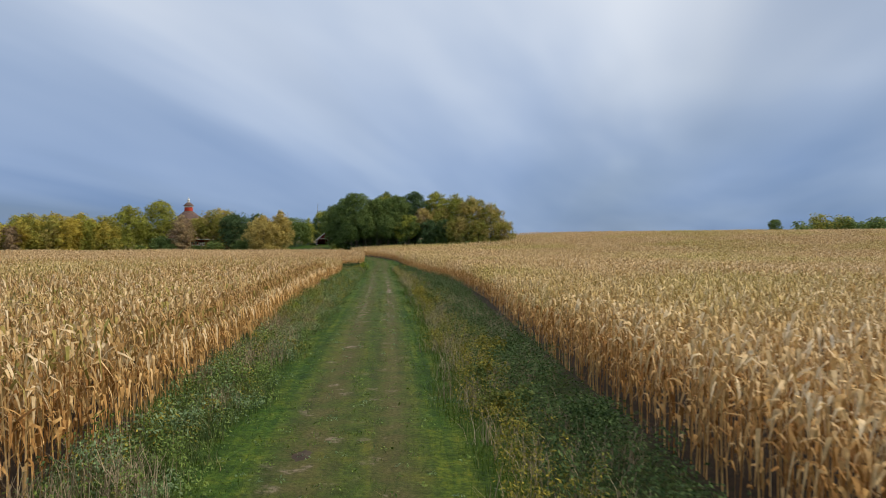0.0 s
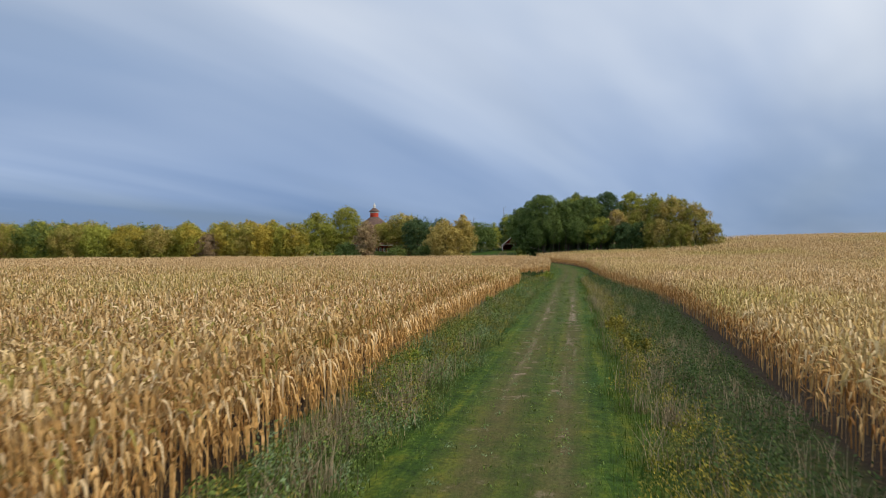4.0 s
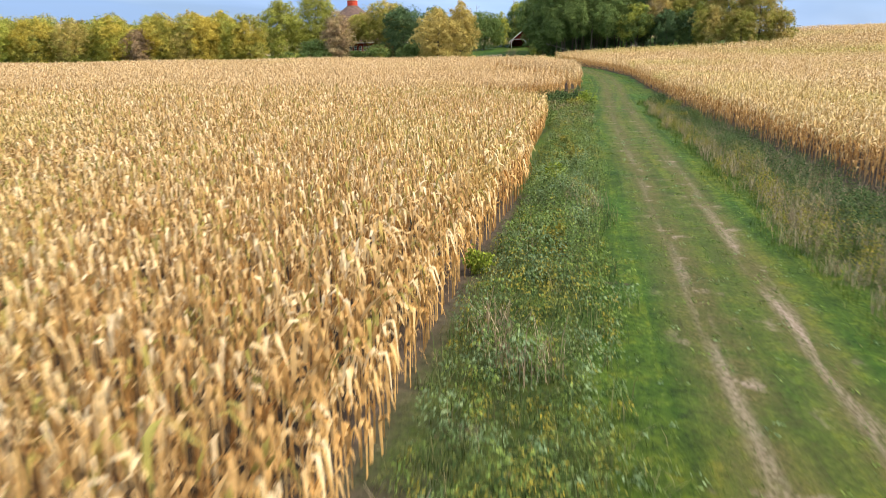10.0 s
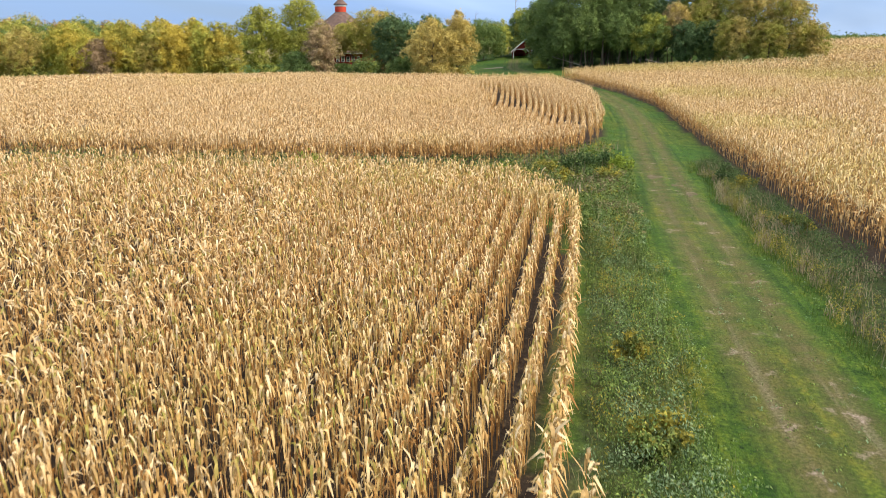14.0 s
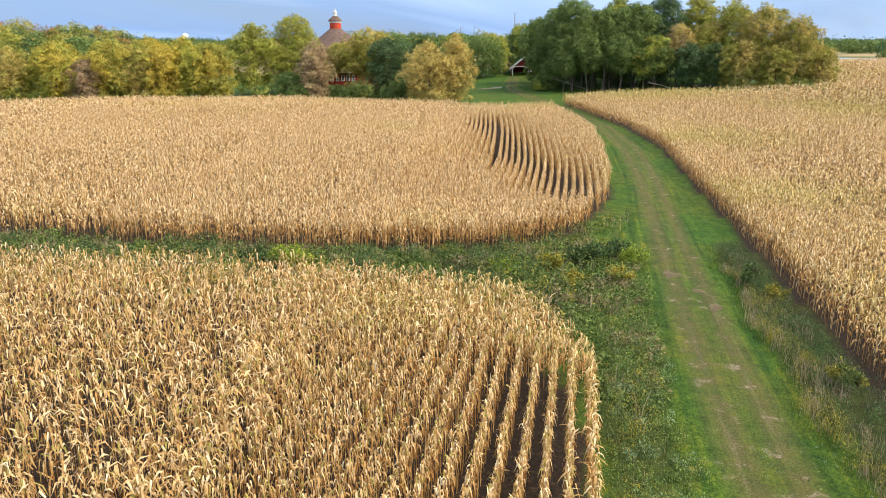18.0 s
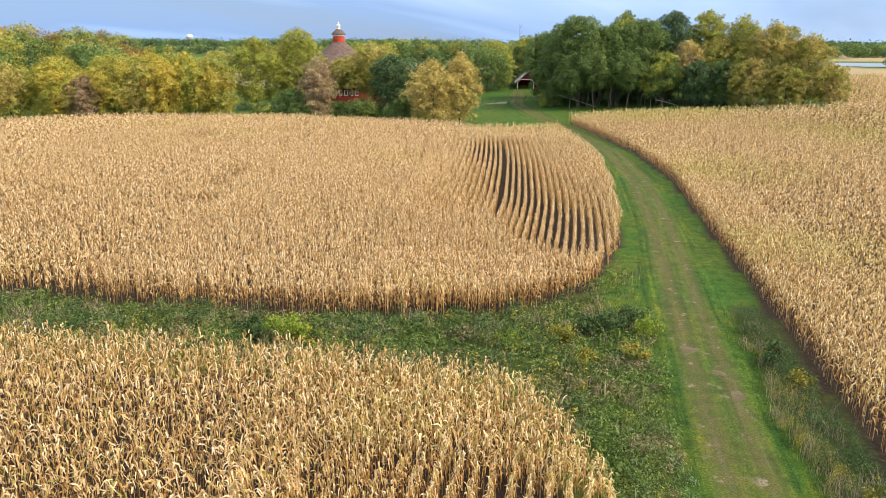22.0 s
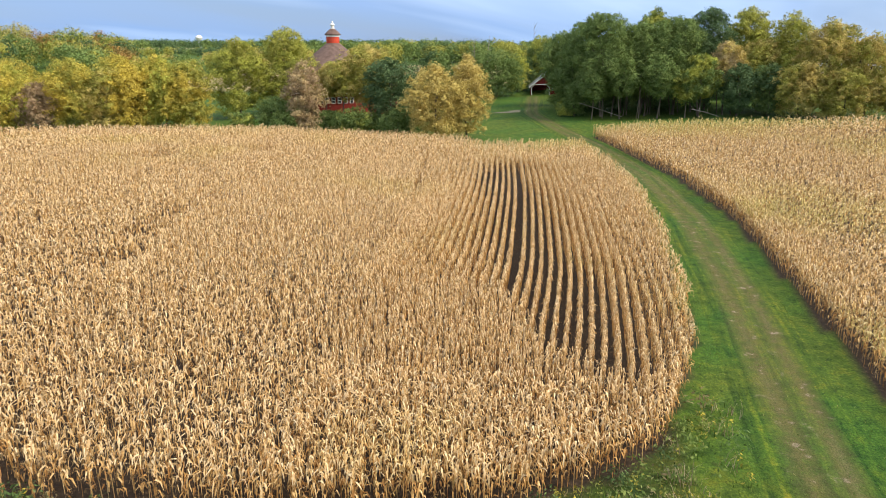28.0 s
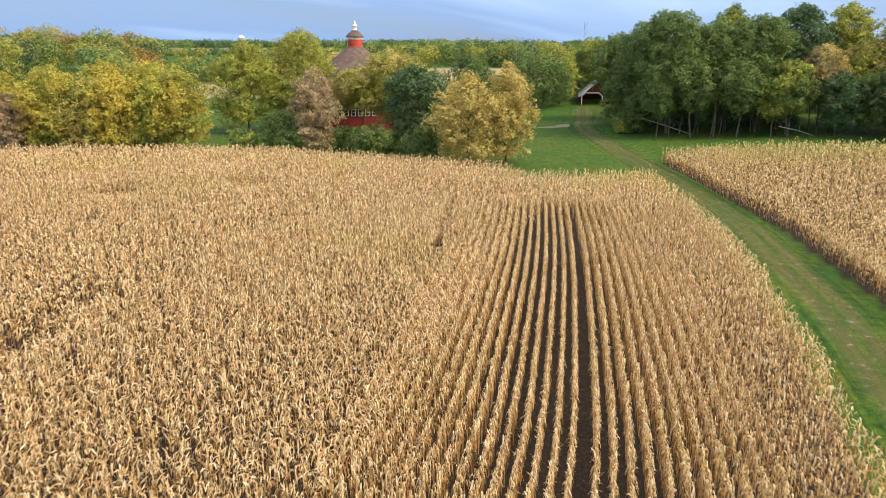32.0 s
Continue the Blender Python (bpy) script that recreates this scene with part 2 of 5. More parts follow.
WEED_GREEN = leaf_material("weed_leaf", [(0.0, (0.08, 0.135, 0.028)), (0.6, (0.155, 0.235, 0.052)), (1.0, (0.27, 0.36, 0.09))],
                           [(0.0, (0.13, 0.21, 0.10)), (1.0, (0.28, 0.38, 0.20))], 0.9, 0.2, 0.50, 0.56)
VERGE_GRASS = leaf_material("verge_grass_blade", [(0.0, (0.045, 0.08, 0.02)), (0.5, (0.09, 0.14, 0.04)), (0.85, (0.16, 0.20, 0.075)), (1.0, (0.34, 0.29, 0.15))],
                            [(0.0, (0.16, 0.15, 0.07)), (1.0, (0.38, 0.33, 0.18))], 0.7, 0.2, 0.60, 0.67)
WEED_GOLD = leaf_material("goldenrod_leaf", [(0.0, (0.17, 0.165, 0.03)), (0.6, (0.30, 0.27, 0.045)), (1.0, (0.48, 0.39, 0.055))], [(0.0, (0.09, 0.125, 0.03)), (1.0, (0.22, 0.25, 0.06))], 0.8, 0.2, 0.50, 0.57)
WEED_TAN = leaf_material("dry_weed", [(0.0, (0.20, 0.15, 0.10)), (0.5, (0.38, 0.30, 0.20)), (1.0, (0.56, 0.47, 0.32))], None, 0.3, 0.2)
WEED_DARK = leaf_material("dark_weed_leaf", [(0.0, (0.03, 0.062, 0.02)), (0.5, (0.068, 0.12, 0.036)), (1.0, (0.135, 0.195, 0.062))], [(0.0, (0.08, 0.06, 0.035)), (1.0, (0.18, 0.145, 0.085))], 1.0, 0.2, 0.62, 0.68)
WEED_SWALE = leaf_material("swale_weed_leaf", [(0.0, (0.06, 0.105, 0.022)), (0.5, (0.125, 0.185, 0.042)), (1.0, (0.23, 0.29, 0.08))], [(0.0, (0.12, 0.10, 0.05)), (0.5, (0.22, 0.18, 0.09)), (1.0, (0.34, 0.30, 0.16))], 0.4, 0.2, 0.52, 0.6)
WEED_LIME = leaf_material("lime_weed_leaf", [(0.0, (0.16, 0.24, 0.03)), (1.0, (0.36, 0.44, 0.06))], None, 0.3, 0.3)

TREE_TONES = {
    "green": [(0.0, (0.078, 0.13, 0.035)), (0.5, (0.17, 0.25, 0.068)), (1.0, (0.28, 0.36, 0.115))],
    "dark": [(0.0, (0.052, 0.095, 0.04)), (0.5, (0.10, 0.17, 0.066)), (1.0, (0.17, 0.25, 0.105))],
    "lime": [(0.0, (0.24, 0.27, 0.045)), (0.5, (0.42, 0.44, 0.075)), (1.0, (0.58, 0.58, 0.13))],
    "yellow": [(0.0, (0.38, 0.305, 0.045)), (0.5, (0.61, 0.49, 0.08)), (1.0, (0.77, 0.63, 0.14))],
    "ochre": [(0.0, (0.37, 0.28, 0.07)), (0.5, (0.56, 0.45, 0.13)), (1.0, (0.70, 0.58, 0.22))],
    "brown": [(0.0, (0.25, 0.175, 0.10)), (0.5, (0.41, 0.29, 0.17)), (1.0, (0.55, 0.42, 0.26))],
    "olive": [(0.0, (0.20, 0.215, 0.04)), (0.5, (0.37, 0.37, 0.07)), (1.0, (0.53, 0.50, 0.12))],
    "tan": [(0.0, (0.36, 0.27, 0.13)), (0.5, (0.54, 0.42, 0.22)), (1.0, (0.68, 0.56, 0.33))],
    "rust": [(0.0, (0.22, 0.13, 0.035)), (0.5, (0.36, 0.22, 0.06)), (1.0, (0.48, 0.31, 0.10))],
    "red": [(0.0, (0.30, 0.03, 0.015)), (1.0, (0.55, 0.07, 0.03))],
}
def soften(stops):
    """The same tones, with less difference from leaf to leaf."""
    mid = [sum(c[i] for f, c in stops) / len(stops) for i in range(3)]
    return [(f, tuple(a + (m - a) * 0.4 for a, m in zip(c, mid))) for f, c in stops]


TREE_TONES = {k: soften(v) for k, v in TREE_TONES.items()}
TREE_LEAF = {k: leaf_material(k + "_foliage", v, None, 0.1, 0.3, fleck_scale=0.8, fleck_low=0.7) for k, v in TREE_TONES.items()}
# crowns in which a second tone comes in branch by branch
for a, b in (("lime", "yellow"), ("green", "lime"), ("yellow", "olive"), ("olive", "ochre"), ("ochre", "lime"), ("green", "dark"), ("tan", "brown"), ("ochre", "tan"), ("lime", "olive"), ("ochre", "olive")):
    TREE_LEAF[a + "_" + b] = leaf_material(a + "_and_" + b + "_foliage", TREE_TONES[a], TREE_TONES[b], 0.30, 0.3, 0.45, 0.58, fleck_scale=0.8, fleck_low=0.62)


# ---- lie of the land ----
def ease(a, b, x):
    u = np.clip((x - a) / (b - a), 0, 1)
    return u * u * (3 - 2 * u)


def ground(x, y):
    """Height of the ground: level along the track, a shallow swale across it, a long rise ahead on the right, then lower land."""
    t = 0.55 * x + 0.85 * y
    z = 6.2 * ease(140, 275, t) - 8.2 * ease(290, 620, t)
    return z - 0.45 * np.exp(-((y - 115) / 42) ** 2)


TRACK = ((-40, -0.3), (0, -0.9), (20, -1.5), (40, -2.1), (60, -2.8), (80, -3.6), (100, -4.5), (120, -5.1), (140, -5.5), (160, -6.8), (180, -10.0), (200, -16.5), (215, -22.5), (235, -30.0), (262, -33.0))
LEFT_EDGE = ((-40, -5.2), (10, -5.5), (27, -6.2), (46, -7.4), (64, -8.5), (80, -8.3), (96, -8.9))
FAR_EDGE = ((118, -11.4), (125, -9.5), (131, -8.6), (140, -8.9), (155, -9.9), (169, -11.5), (185, -14.9), (195, -18.2))
RIGHT_EDGE = ((-40, 4.2), (27, 4.1), (48, 4.7), (69, 4.2), (92, 1.8), (105, 0.5), (115, -0.1), (133, -1.4), (160, -3.2), (178, -6.7), (194, -12.5), (206, -17.0), (217, -19.3))


def smooth_line(points):
    """x along y, through the points, rounded by a moving mean."""
    ys = np.arange(points[0][0], points[-1][0] + 0.25, 0.25)
    xs = np.interp(ys, [p[0] for p in points], [p[1] for p in points])
    k = 33
    pad = np.concatenate([2 * xs[0] - xs[k // 2:0:-1], xs, 2 * xs[-1] - xs[-2:-k // 2 - 1:-1]])
    xs = np.convolve(pad, np.ones(k) / k, "valid")
    return lambda y: np.interp(y, ys, xs)


track_x, left_x, far_x, right_x = (smooth_line(p) for p in (TRACK, LEFT_EDGE, FAR_EDGE, RIGHT_EDGE))


def near_back(x):
    """Far end of the near field, beside the swale."""
    return np.where(x > -14, 104 - np.clip(x + 14, 0, None) ** 2 * 0.31, 104 + 0.6 * np.exp(-((x + 22) / 9) ** 2) - 0.028 * np.clip(-22 - x, 0, None))


def far_front(x):
    return np.interp(x, [-160, -46, -32, -23, -15.5, -11.4, -9.5], [108.5, 111.2, 111.3, 112.3, 115.0, 118.4, 124.5])


def far_back(x):
    return np.interp(x, [-170, -112, -102, -82, -66, -46, -34, -31, -24, -18], [168, 184, 191, 199.5, 201, 199, 195, 190.5, 192, 195.5])


def in_near(x, y):
    return (x < left_x(np.clip(y, -40, 96)) + 0.4 - 0.45 * ease(72, 84, y)) & (y < near_back(x))


def in_far(x, y):
    return (y > far_front(x)) & (y < far_back(x)) & (x < np.where(y < 195, far_x(np.clip(y, 118, 195)), -18.2))


def right_back(x):
    """Where the right-hand field ends: at the grove, and behind it on the rise."""
    return np.interp(x, [-20, -18, -8, 8, 25, 31, 36, 60, 120, 300], [207, 208.5, 213, 216, 217, 222, 262, 275, 290, 300])


def in_right(x, y):
    return (x > right_x(np.clip(y, -40, 217))) & (y < right_back(x))


# ---- mesh helpers ----
def mesh_from(name, verts, faces, mats, index=None):
    """A mesh out of arrays: verts (n, 3), faces (m, 3 or 4)."""
    me = bpy.data.meshes.new(name)
    verts, faces = np.asarray(verts, np.float32), np.asarray(faces, np.int32)
    k = faces.shape[1]
    me.vertices.add(len(verts))
    me.vertices.foreach_set("co", verts.ravel())
    me.loops.add(faces.size)
    me.loops.foreach_set("vertex_index", faces.ravel())
    me.polygons.add(len(faces))
    me.polygons.foreach_set("loop_start", np.arange(0, faces.size, k, dtype=np.int32))
    me.polygons.foreach_set("loop_total", np.full(len(faces), k, np.int32))
    for m in mats:
        me.materials.append(m)
    if index is not None:
        me.polygons.foreach_set("material_index", np.asarray(index, np.int32))
    me.update(calc_edges=True)
    return me


def part(name, bm, mat, parent, label=""):
    """Links a bmesh as one mesh object under a thing or a part."""
    me = bpy.data.meshes.new(name)
    bm.normal_update()
    bm.to_mesh(me)
    bm.free()
    me.materials.append(mat)
    ob = new(name, me)
    ob.parent = parent
    return tagged(ob, label)


def strips(base, points, widths, side):
    """Blades: base (n, 3), points (n, k, 3) offsets, widths (n, k), side (n, 3) across the blade. Returns verts and quads."""
    n, k = points.shape[:2]
    mid = base[:, None, :] + points
    off = side[:, None, :] * widths[:, :, None] * 0.5
    v = np.stack([mid - off, mid + off], 2).reshape(-1, 3)
    i = (np.arange(n) * 2 * k)[:, None] + np.arange(k - 1)[None, :] * 2
    q = np.stack([i, i + 1, i + 3, i + 2], -1).reshape(-1, 4)
    return v, q


def join(chunks):
    """Joins (verts, quads, material index) chunks."""
    vs, qs, ms, at = [], [], [], 0
    for v, q, m in chunks:
        vs.append(v), qs.append(q + at), ms.append(np.full(len(q), m))
        at += len(v)
    return np.concatenate(vs), np.concatenate(qs), np.concatenate(ms)


# ---- the ground ----
def axis_steps(fine_a, fine_b, step, reach):
    a = np.arange(fine_a, fine_b + step / 2, step)
    grow = step * 1.16 ** np.arange(1, 90)
    out = np.cumsum(grow)
    out = out[out < reach]
    return np.concatenate([(fine_a - out)[::-1], a, fine_b + out])


def make_ground():
    xs, ys = axis_steps(-46, 12, 0.6, 4000), axis_steps(-12, 262, 1.0, 4000)
    X, Y = np.meshgrid(xs, ys)
    Z = ground(X, Y)
    n, m = len(ys), len(xs)
    i = (np.arange(n - 1)[:, None] * m + np.arange(m - 1)[None, :]).ravel()
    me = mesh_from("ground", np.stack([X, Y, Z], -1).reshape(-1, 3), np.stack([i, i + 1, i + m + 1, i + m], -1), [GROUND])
    worked = (X > -125) & (X < 240) & (Y > -42)
    # soil under the corn; its dark colour includes the shade between the rows
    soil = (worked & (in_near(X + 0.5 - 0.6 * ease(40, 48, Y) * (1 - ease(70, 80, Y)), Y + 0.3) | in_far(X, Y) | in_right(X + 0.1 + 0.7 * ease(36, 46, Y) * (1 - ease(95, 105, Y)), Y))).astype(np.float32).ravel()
    # weaker soil mask below verge and swale weeds, darkening the ground as their shade
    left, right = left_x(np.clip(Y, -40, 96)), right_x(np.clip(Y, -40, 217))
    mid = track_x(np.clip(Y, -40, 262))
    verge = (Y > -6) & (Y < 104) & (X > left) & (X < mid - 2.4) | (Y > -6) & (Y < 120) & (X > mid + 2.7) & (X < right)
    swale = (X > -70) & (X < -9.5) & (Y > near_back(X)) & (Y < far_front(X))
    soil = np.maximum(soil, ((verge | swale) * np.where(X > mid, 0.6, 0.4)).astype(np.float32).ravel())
    layer = me.attributes.new("soil", "FLOAT", "POINT")
    layer.data.foreach_set("value", soil)
    strip = (X > left_x(np.clip(Y, -40, 96)) - 0.35) & (X < left_x(np.clip(Y, -40, 96)) + 1.2) & (Y > 40) & (Y < 90)
    layer = me.attributes.new("bare", "FLOAT", "POINT")
    layer.data.foreach_set("value", strip.astype(np.float32).ravel())
    T = 0.55 * X + 0.85 * Y
    far = ((Y > 284) & (X > -160) & (X < 30) & (Y < 372)) | ((T > 330) & (np.sin(X * 0.011 + Y * 0.004) + np.sin(Y * 0.013) > 0.35)) | ((X > 30) & (T > 285) & (T < 640)) | ((X > 60) & (Y > 830) & (Y < 905))
    layer = me.attributes.new("stubble", "FLOAT", "POINT")
    layer.data.foreach_set("value", far.astype(np.float32).ravel())
    me.polygons.foreach_set("use_smooth", np.ones(len(me.polygons), bool))
    return tagged(new("ground", me), "green grassy ground with soil coloured shade-dark under corn and weeds", "ground", kind="structure")


def grass_colour(nt, place):
    """Mown grass: blade grain, clumps, and yellower or bluer patches."""
    fine, mid, big = noise_node(nt, 11.0, 6, 0.72, place), noise_node(nt, 1.6, 5, 0.62, place), noise_node(nt, 0.16, 4, 0.6, place)
    grass = ramp_node(nt, [(0.30, (0.011, 0.025, 0.005)), (0.47, (0.038, 0.083, 0.009)), (0.62, (0.078, 0.138, 0.016)), (0.78, (0.145, 0.19, 0.042))])
    nt.links.new(fine.outputs["Fac"], grass.inputs[0])
    clump = ramp_node(nt, [(0.32, (0.45, 0.56, 0.52)), (0.52, (1.0, 1.0, 1.0)), (0.70, (1.55, 1.12, 1.0))])
    nt.links.new(mid.outputs["Fac"], clump.inputs[0])
    patch = ramp_node(nt, [(0.34, (0.80, 1.02, 0.9)), (0.66, (1.42, 1.08, 0.95))])
    nt.links.new(big.outputs["Fac"], patch.inputs[0])
    return mix_node(nt, mix_node(nt, grass.outputs[0], clump.outputs[0], 1.0, "MULTIPLY"), patch.outputs[0], 1.0, "MULTIPLY")


def ground_material():
    m, nt, bsdf = material("grass_and_shade_dark_soil", 0.95)
    place = world_place(nt)
    fine, mid, big = noise_node(nt, 6.0, 5, 0.65, place), noise_node(nt, 0.5, 4, 0.6, place), noise_node(nt, 0.02, 3, 0.5, place)
    green = grass_colour(nt, place)
    # soil painted near black: shade under the plants is put into the colour
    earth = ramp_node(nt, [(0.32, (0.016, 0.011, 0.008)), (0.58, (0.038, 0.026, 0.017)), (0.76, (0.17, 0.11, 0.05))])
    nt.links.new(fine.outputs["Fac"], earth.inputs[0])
    at = nt.nodes.new("ShaderNodeAttribute")
    at.attribute_name = "soil"
    stub = nt.nodes.new("ShaderNodeAttribute")
    stub.attribute_name = "stubble"
    straw = ramp_node(nt, [(0.3, (0.25, 0.185, 0.09)), (0.7, (0.37, 0.285, 0.15))])
    nt.links.new(mid.outputs["Fac"], straw.inputs[0])
    green = mix_node(nt, green, straw.outputs[0], stub.outputs["Fac"])
    dry = nt.nodes.new("ShaderNodeAttribute")
    dry.attribute_name = "bare"
    crust = ramp_node(nt, [(0.3, (0.035, 0.026, 0.02)), (0.6, (0.095, 0.072, 0.055)), (0.8, (0.20, 0.15, 0.105))])
    nt.links.new(fine.outputs["Fac"], crust.inputs[0])
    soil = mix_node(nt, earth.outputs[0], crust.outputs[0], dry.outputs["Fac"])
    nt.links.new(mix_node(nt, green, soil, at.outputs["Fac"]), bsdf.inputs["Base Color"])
    bp = nt.nodes.new("ShaderNodeBump")
    bp.inputs["Strength"].default_value, bp.inputs["Distance"].default_value = 0.6, 0.08
    nt.links.new(fine.outputs["Fac"], bp.inputs["Height"])
    nt.links.new(bp.outputs[0], bsdf.inputs["Normal"])
    return m


GROUND = ground_material()
make_ground()


def track_material():
    """Mown grass with two worn wheel ruts; u runs across the track in metres, v along it."""
    m, nt, bsdf = material("mown_track_grass", 0.95)
    uv = nt.nodes.new("ShaderNodeUVMap")
    sep = nt.nodes.new("ShaderNodeSeparateXYZ")
    nt.links.new(uv.outputs[0], sep.inputs[0])
    fine, mid = noise_node(nt, 14.0, 5, 0.7, uv.outputs[0]), noise_node(nt, 1.3, 4, 0.6, uv.outputs[0])
    long_map = nt.nodes.new("ShaderNodeMapping")
    long_map.inputs["Scale"].default_value = (1.6, 0.16, 1)
    nt.links.new(uv.outputs[0], long_map.inputs[0])
    long = noise_node(nt, 1.0, 5, 0.65, long_map.outputs[0])
    green = grass_colour(nt, world_place(nt))
    stripes = ramp_node(nt, [(0.34, (0.46, 0.58, 0.52)), (0.5, (0.92, 0.92, 0.88)), (0.66, (1.6, 1.22, 1.0))])
    lane_map = nt.nodes.new("ShaderNodeMapping")
    lane_map.inputs["Scale"].default_value = (2.6, 0.07, 1)
    nt.links.new(uv.outputs[0], lane_map.inputs[0])
    nt.links.new(noise_node(nt, 1.0, 4, 0.6, lane_map.outputs[0]).outputs["Fac"], stripes.inputs[0])
    green = mix_node(nt, green, stripes.outputs[0], 1.0, "MULTIPLY")
    earth = ramp_node(nt, [(0.3, (0.12, 0.085, 0.06)), (0.5, (0.26, 0.20, 0.15)), (0.7, (0.42, 0.35, 0.28))])
    nt.links.new(fine.outputs["Fac"], earth.inputs[0])

    def band(centre, width):
        d = nt.nodes.new("ShaderNodeMath")
        d.operation = "SUBTRACT"
        nt.links.new(sep.outputs[0], d.inputs[0])
        d.inputs[1].default_value = centre
        a = nt.nodes.new("ShaderNodeMath")
        a.operation = "ABSOLUTE"
        nt.links.new(d.outputs[0], a.inputs[0])
        r = nt.nodes.new("ShaderNodeMapRange")
        r.inputs["From Min"].default_value, r.inputs["From Max"].default_value = width, width * 0.15
        r.inputs["To Min"].default_value, r.inputs["To Max"].default_value = 0.0, 1.0
        nt.links.new(a.outputs[0], r.inputs["Value"])
        return r.outputs[0]

    def maths(op, a, b):
        x = nt.nodes.new("ShaderNodeMath")
        x.operation, x.use_clamp = op, True
        for socket, value in zip(x.inputs, (a, b)):
            if isinstance(value, (int, float)):
                socket.default_value = value
            else:
                nt.links.new(value, socket)
        return x.outputs[0]

    def cut(value, lo, hi, dark=0.0):
        r = ramp_node(nt, [(lo, (dark, dark, dark)), (hi, (1, 1, 1))])
        nt.links.new(value, r.inputs[0])
        return r.outputs[0]

    # broad worn bands: thin, yellowish grass and thatch
    worn = maths("MULTIPLY", maths("ADD", band(-0.55, 0.95), band(0.85, 0.75)), cut(mid.outputs["Fac"], 0.34, 0.56, 0.45))
    thatch = ramp_node(nt, [(0.3, (0.032, 0.029, 0.011)), (0.52, (0.102, 0.088, 0.03)), (0.72, (0.19, 0.155, 0.068))])
    nt.links.new(fine.outputs["Fac"], thatch.inputs[0])
    green = mix_node(nt, green, thatch.outputs[0], maths("MULTIPLY", worn, 0.85))
    # bare earth in the ruts, and here and there beside them
    bare = maths("MULTIPLY", maths("ADD", maths("MULTIPLY", band(-0.62, 0.2), 0.6), band(0.90, 0.24)), cut(long.outputs["Fac"], 0.45, 0.56))
    ahead, behind = nt.nodes.new("ShaderNodeMapRange"), nt.nodes.new("ShaderNodeMapRange")
    for r, a, b in ((ahead, 34, 42), (behind, 72, 60)):
        r.inputs["From Min"].default_value, r.inputs["From Max"].default_value = a, b
        nt.links.new(sep.outputs[1], r.inputs["Value"])
    stretch = maths("MULTIPLY", ahead.outputs[0], behind.outputs[0])
    begin, fade = nt.nodes.new("ShaderNodeMapRange"), nt.nodes.new("ShaderNodeMapRange")
    for r, a, b, lo, hi in ((begin, 24, 42, 0.05, 0.42), (fade, 84, 112, 1.0, 0.2)):
        r.inputs["From Min"].default_value, r.inputs["From Max"].default_value = a, b
        r.inputs["To Min"].default_value, r.inputs["To Max"].default_value = lo, hi
        nt.links.new(sep.outputs[1], r.inputs["Value"])
    bare = maths("MULTIPLY", bare, maths("MULTIPLY", maths("ADD", stretch, begin.outputs[0]), fade.outputs[0]))
    spots = maths("MULTIPLY", worn, cut(mid.outputs["Fac"], 0.60, 0.68))
    bare = maths("ADD", bare, maths("MULTIPLY", spots, 0.8))
    broken = nt.nodes.new("ShaderNodeMath")
    broken.operation = "MULTIPLY"
    nt.links.new(bare, broken.inputs[0])
    nt.links.new(cut(fine.outputs["Fac"], 0.34, 0.50, 0.2), broken.inputs[1])
    nt.links.new(mix_node(nt, green, earth.outputs[0], broken.outputs[0]), bsdf.inputs["Base Color"])
    bp = nt.nodes.new("ShaderNodeBump")
    bp.inputs["Strength"].default_value, bp.inputs["Distance"].default_value = 0.7, 0.05
    nt.links.new(fine.outputs["Fac"], bp.inputs["Height"])
    nt.links.new(bp.outputs[0], bsdf.inputs["Normal"])
    return m


TRACK_MAT = track_material()


def make_track():
    """The mown track, draped on the ground, with shallow ruts."""
    v = np.arange(-38, 262, 0.5)
    cx = track_x(v)
    u = np.array([-2.5, -1.9, -1.3, -1.0, -0.77, -0.5, -0.1, 0.3, 0.5, 0.73, 1.0, 1.4, 2.0, 2.5])
    dip = 0.034 - 0.022 * np.exp(-((np.abs(u + 0.02) - 0.75) / 0.2) ** 2) - 0.046 * (np.abs(u) > 2.4)
    slope = np.gradient(cx, v)
    nx, ny = 1 / np.hypot(1, slope), -slope / np.hypot(1, slope)
    X, Y = cx[:, None] + nx[:, None] * u, v[:, None] + ny[:, None] * u
    Z = ground(X, Y) + dip[None, :]
    n, m = X.shape
    i = (np.arange(n - 1)[:, None] * m + np.arange(m - 1)[None, :]).ravel()
    me = mesh_from("farm_track", np.stack([X, Y, Z], -1).reshape(-1, 3), np.stack([i, i + 1, i + m + 1, i + m], -1), [TRACK_MAT])
    U, V = np.meshgrid(u, v)
    flat = np.stack([U.ravel(), V.ravel()], -1)
    loops = np.empty(len(me.loops), np.int32)
    me.loops.foreach_get("vertex_index", loops)
    me.uv_layers.new(name="UVMap").data.foreach_set("uv", flat[loops].astype(np.float32).ravel())
    me.polygons.foreach_set("use_smooth", np.ones(len(me.polygons), bool))
    return tagged(new("farm_track", me), "mown green grass track with two worn dirt wheel ruts", "farm track", kind="structure")


make_track()


# ---- corn ----
CORN_HEIGHT = 1.93


def walk_line(x, y):
    """Distance in plan from the middle of the stretch that is seen from close by."""
    yy = np.clip(y, -4, 158)
    return np.hypot(x + 0.145 * yy, y - yy)


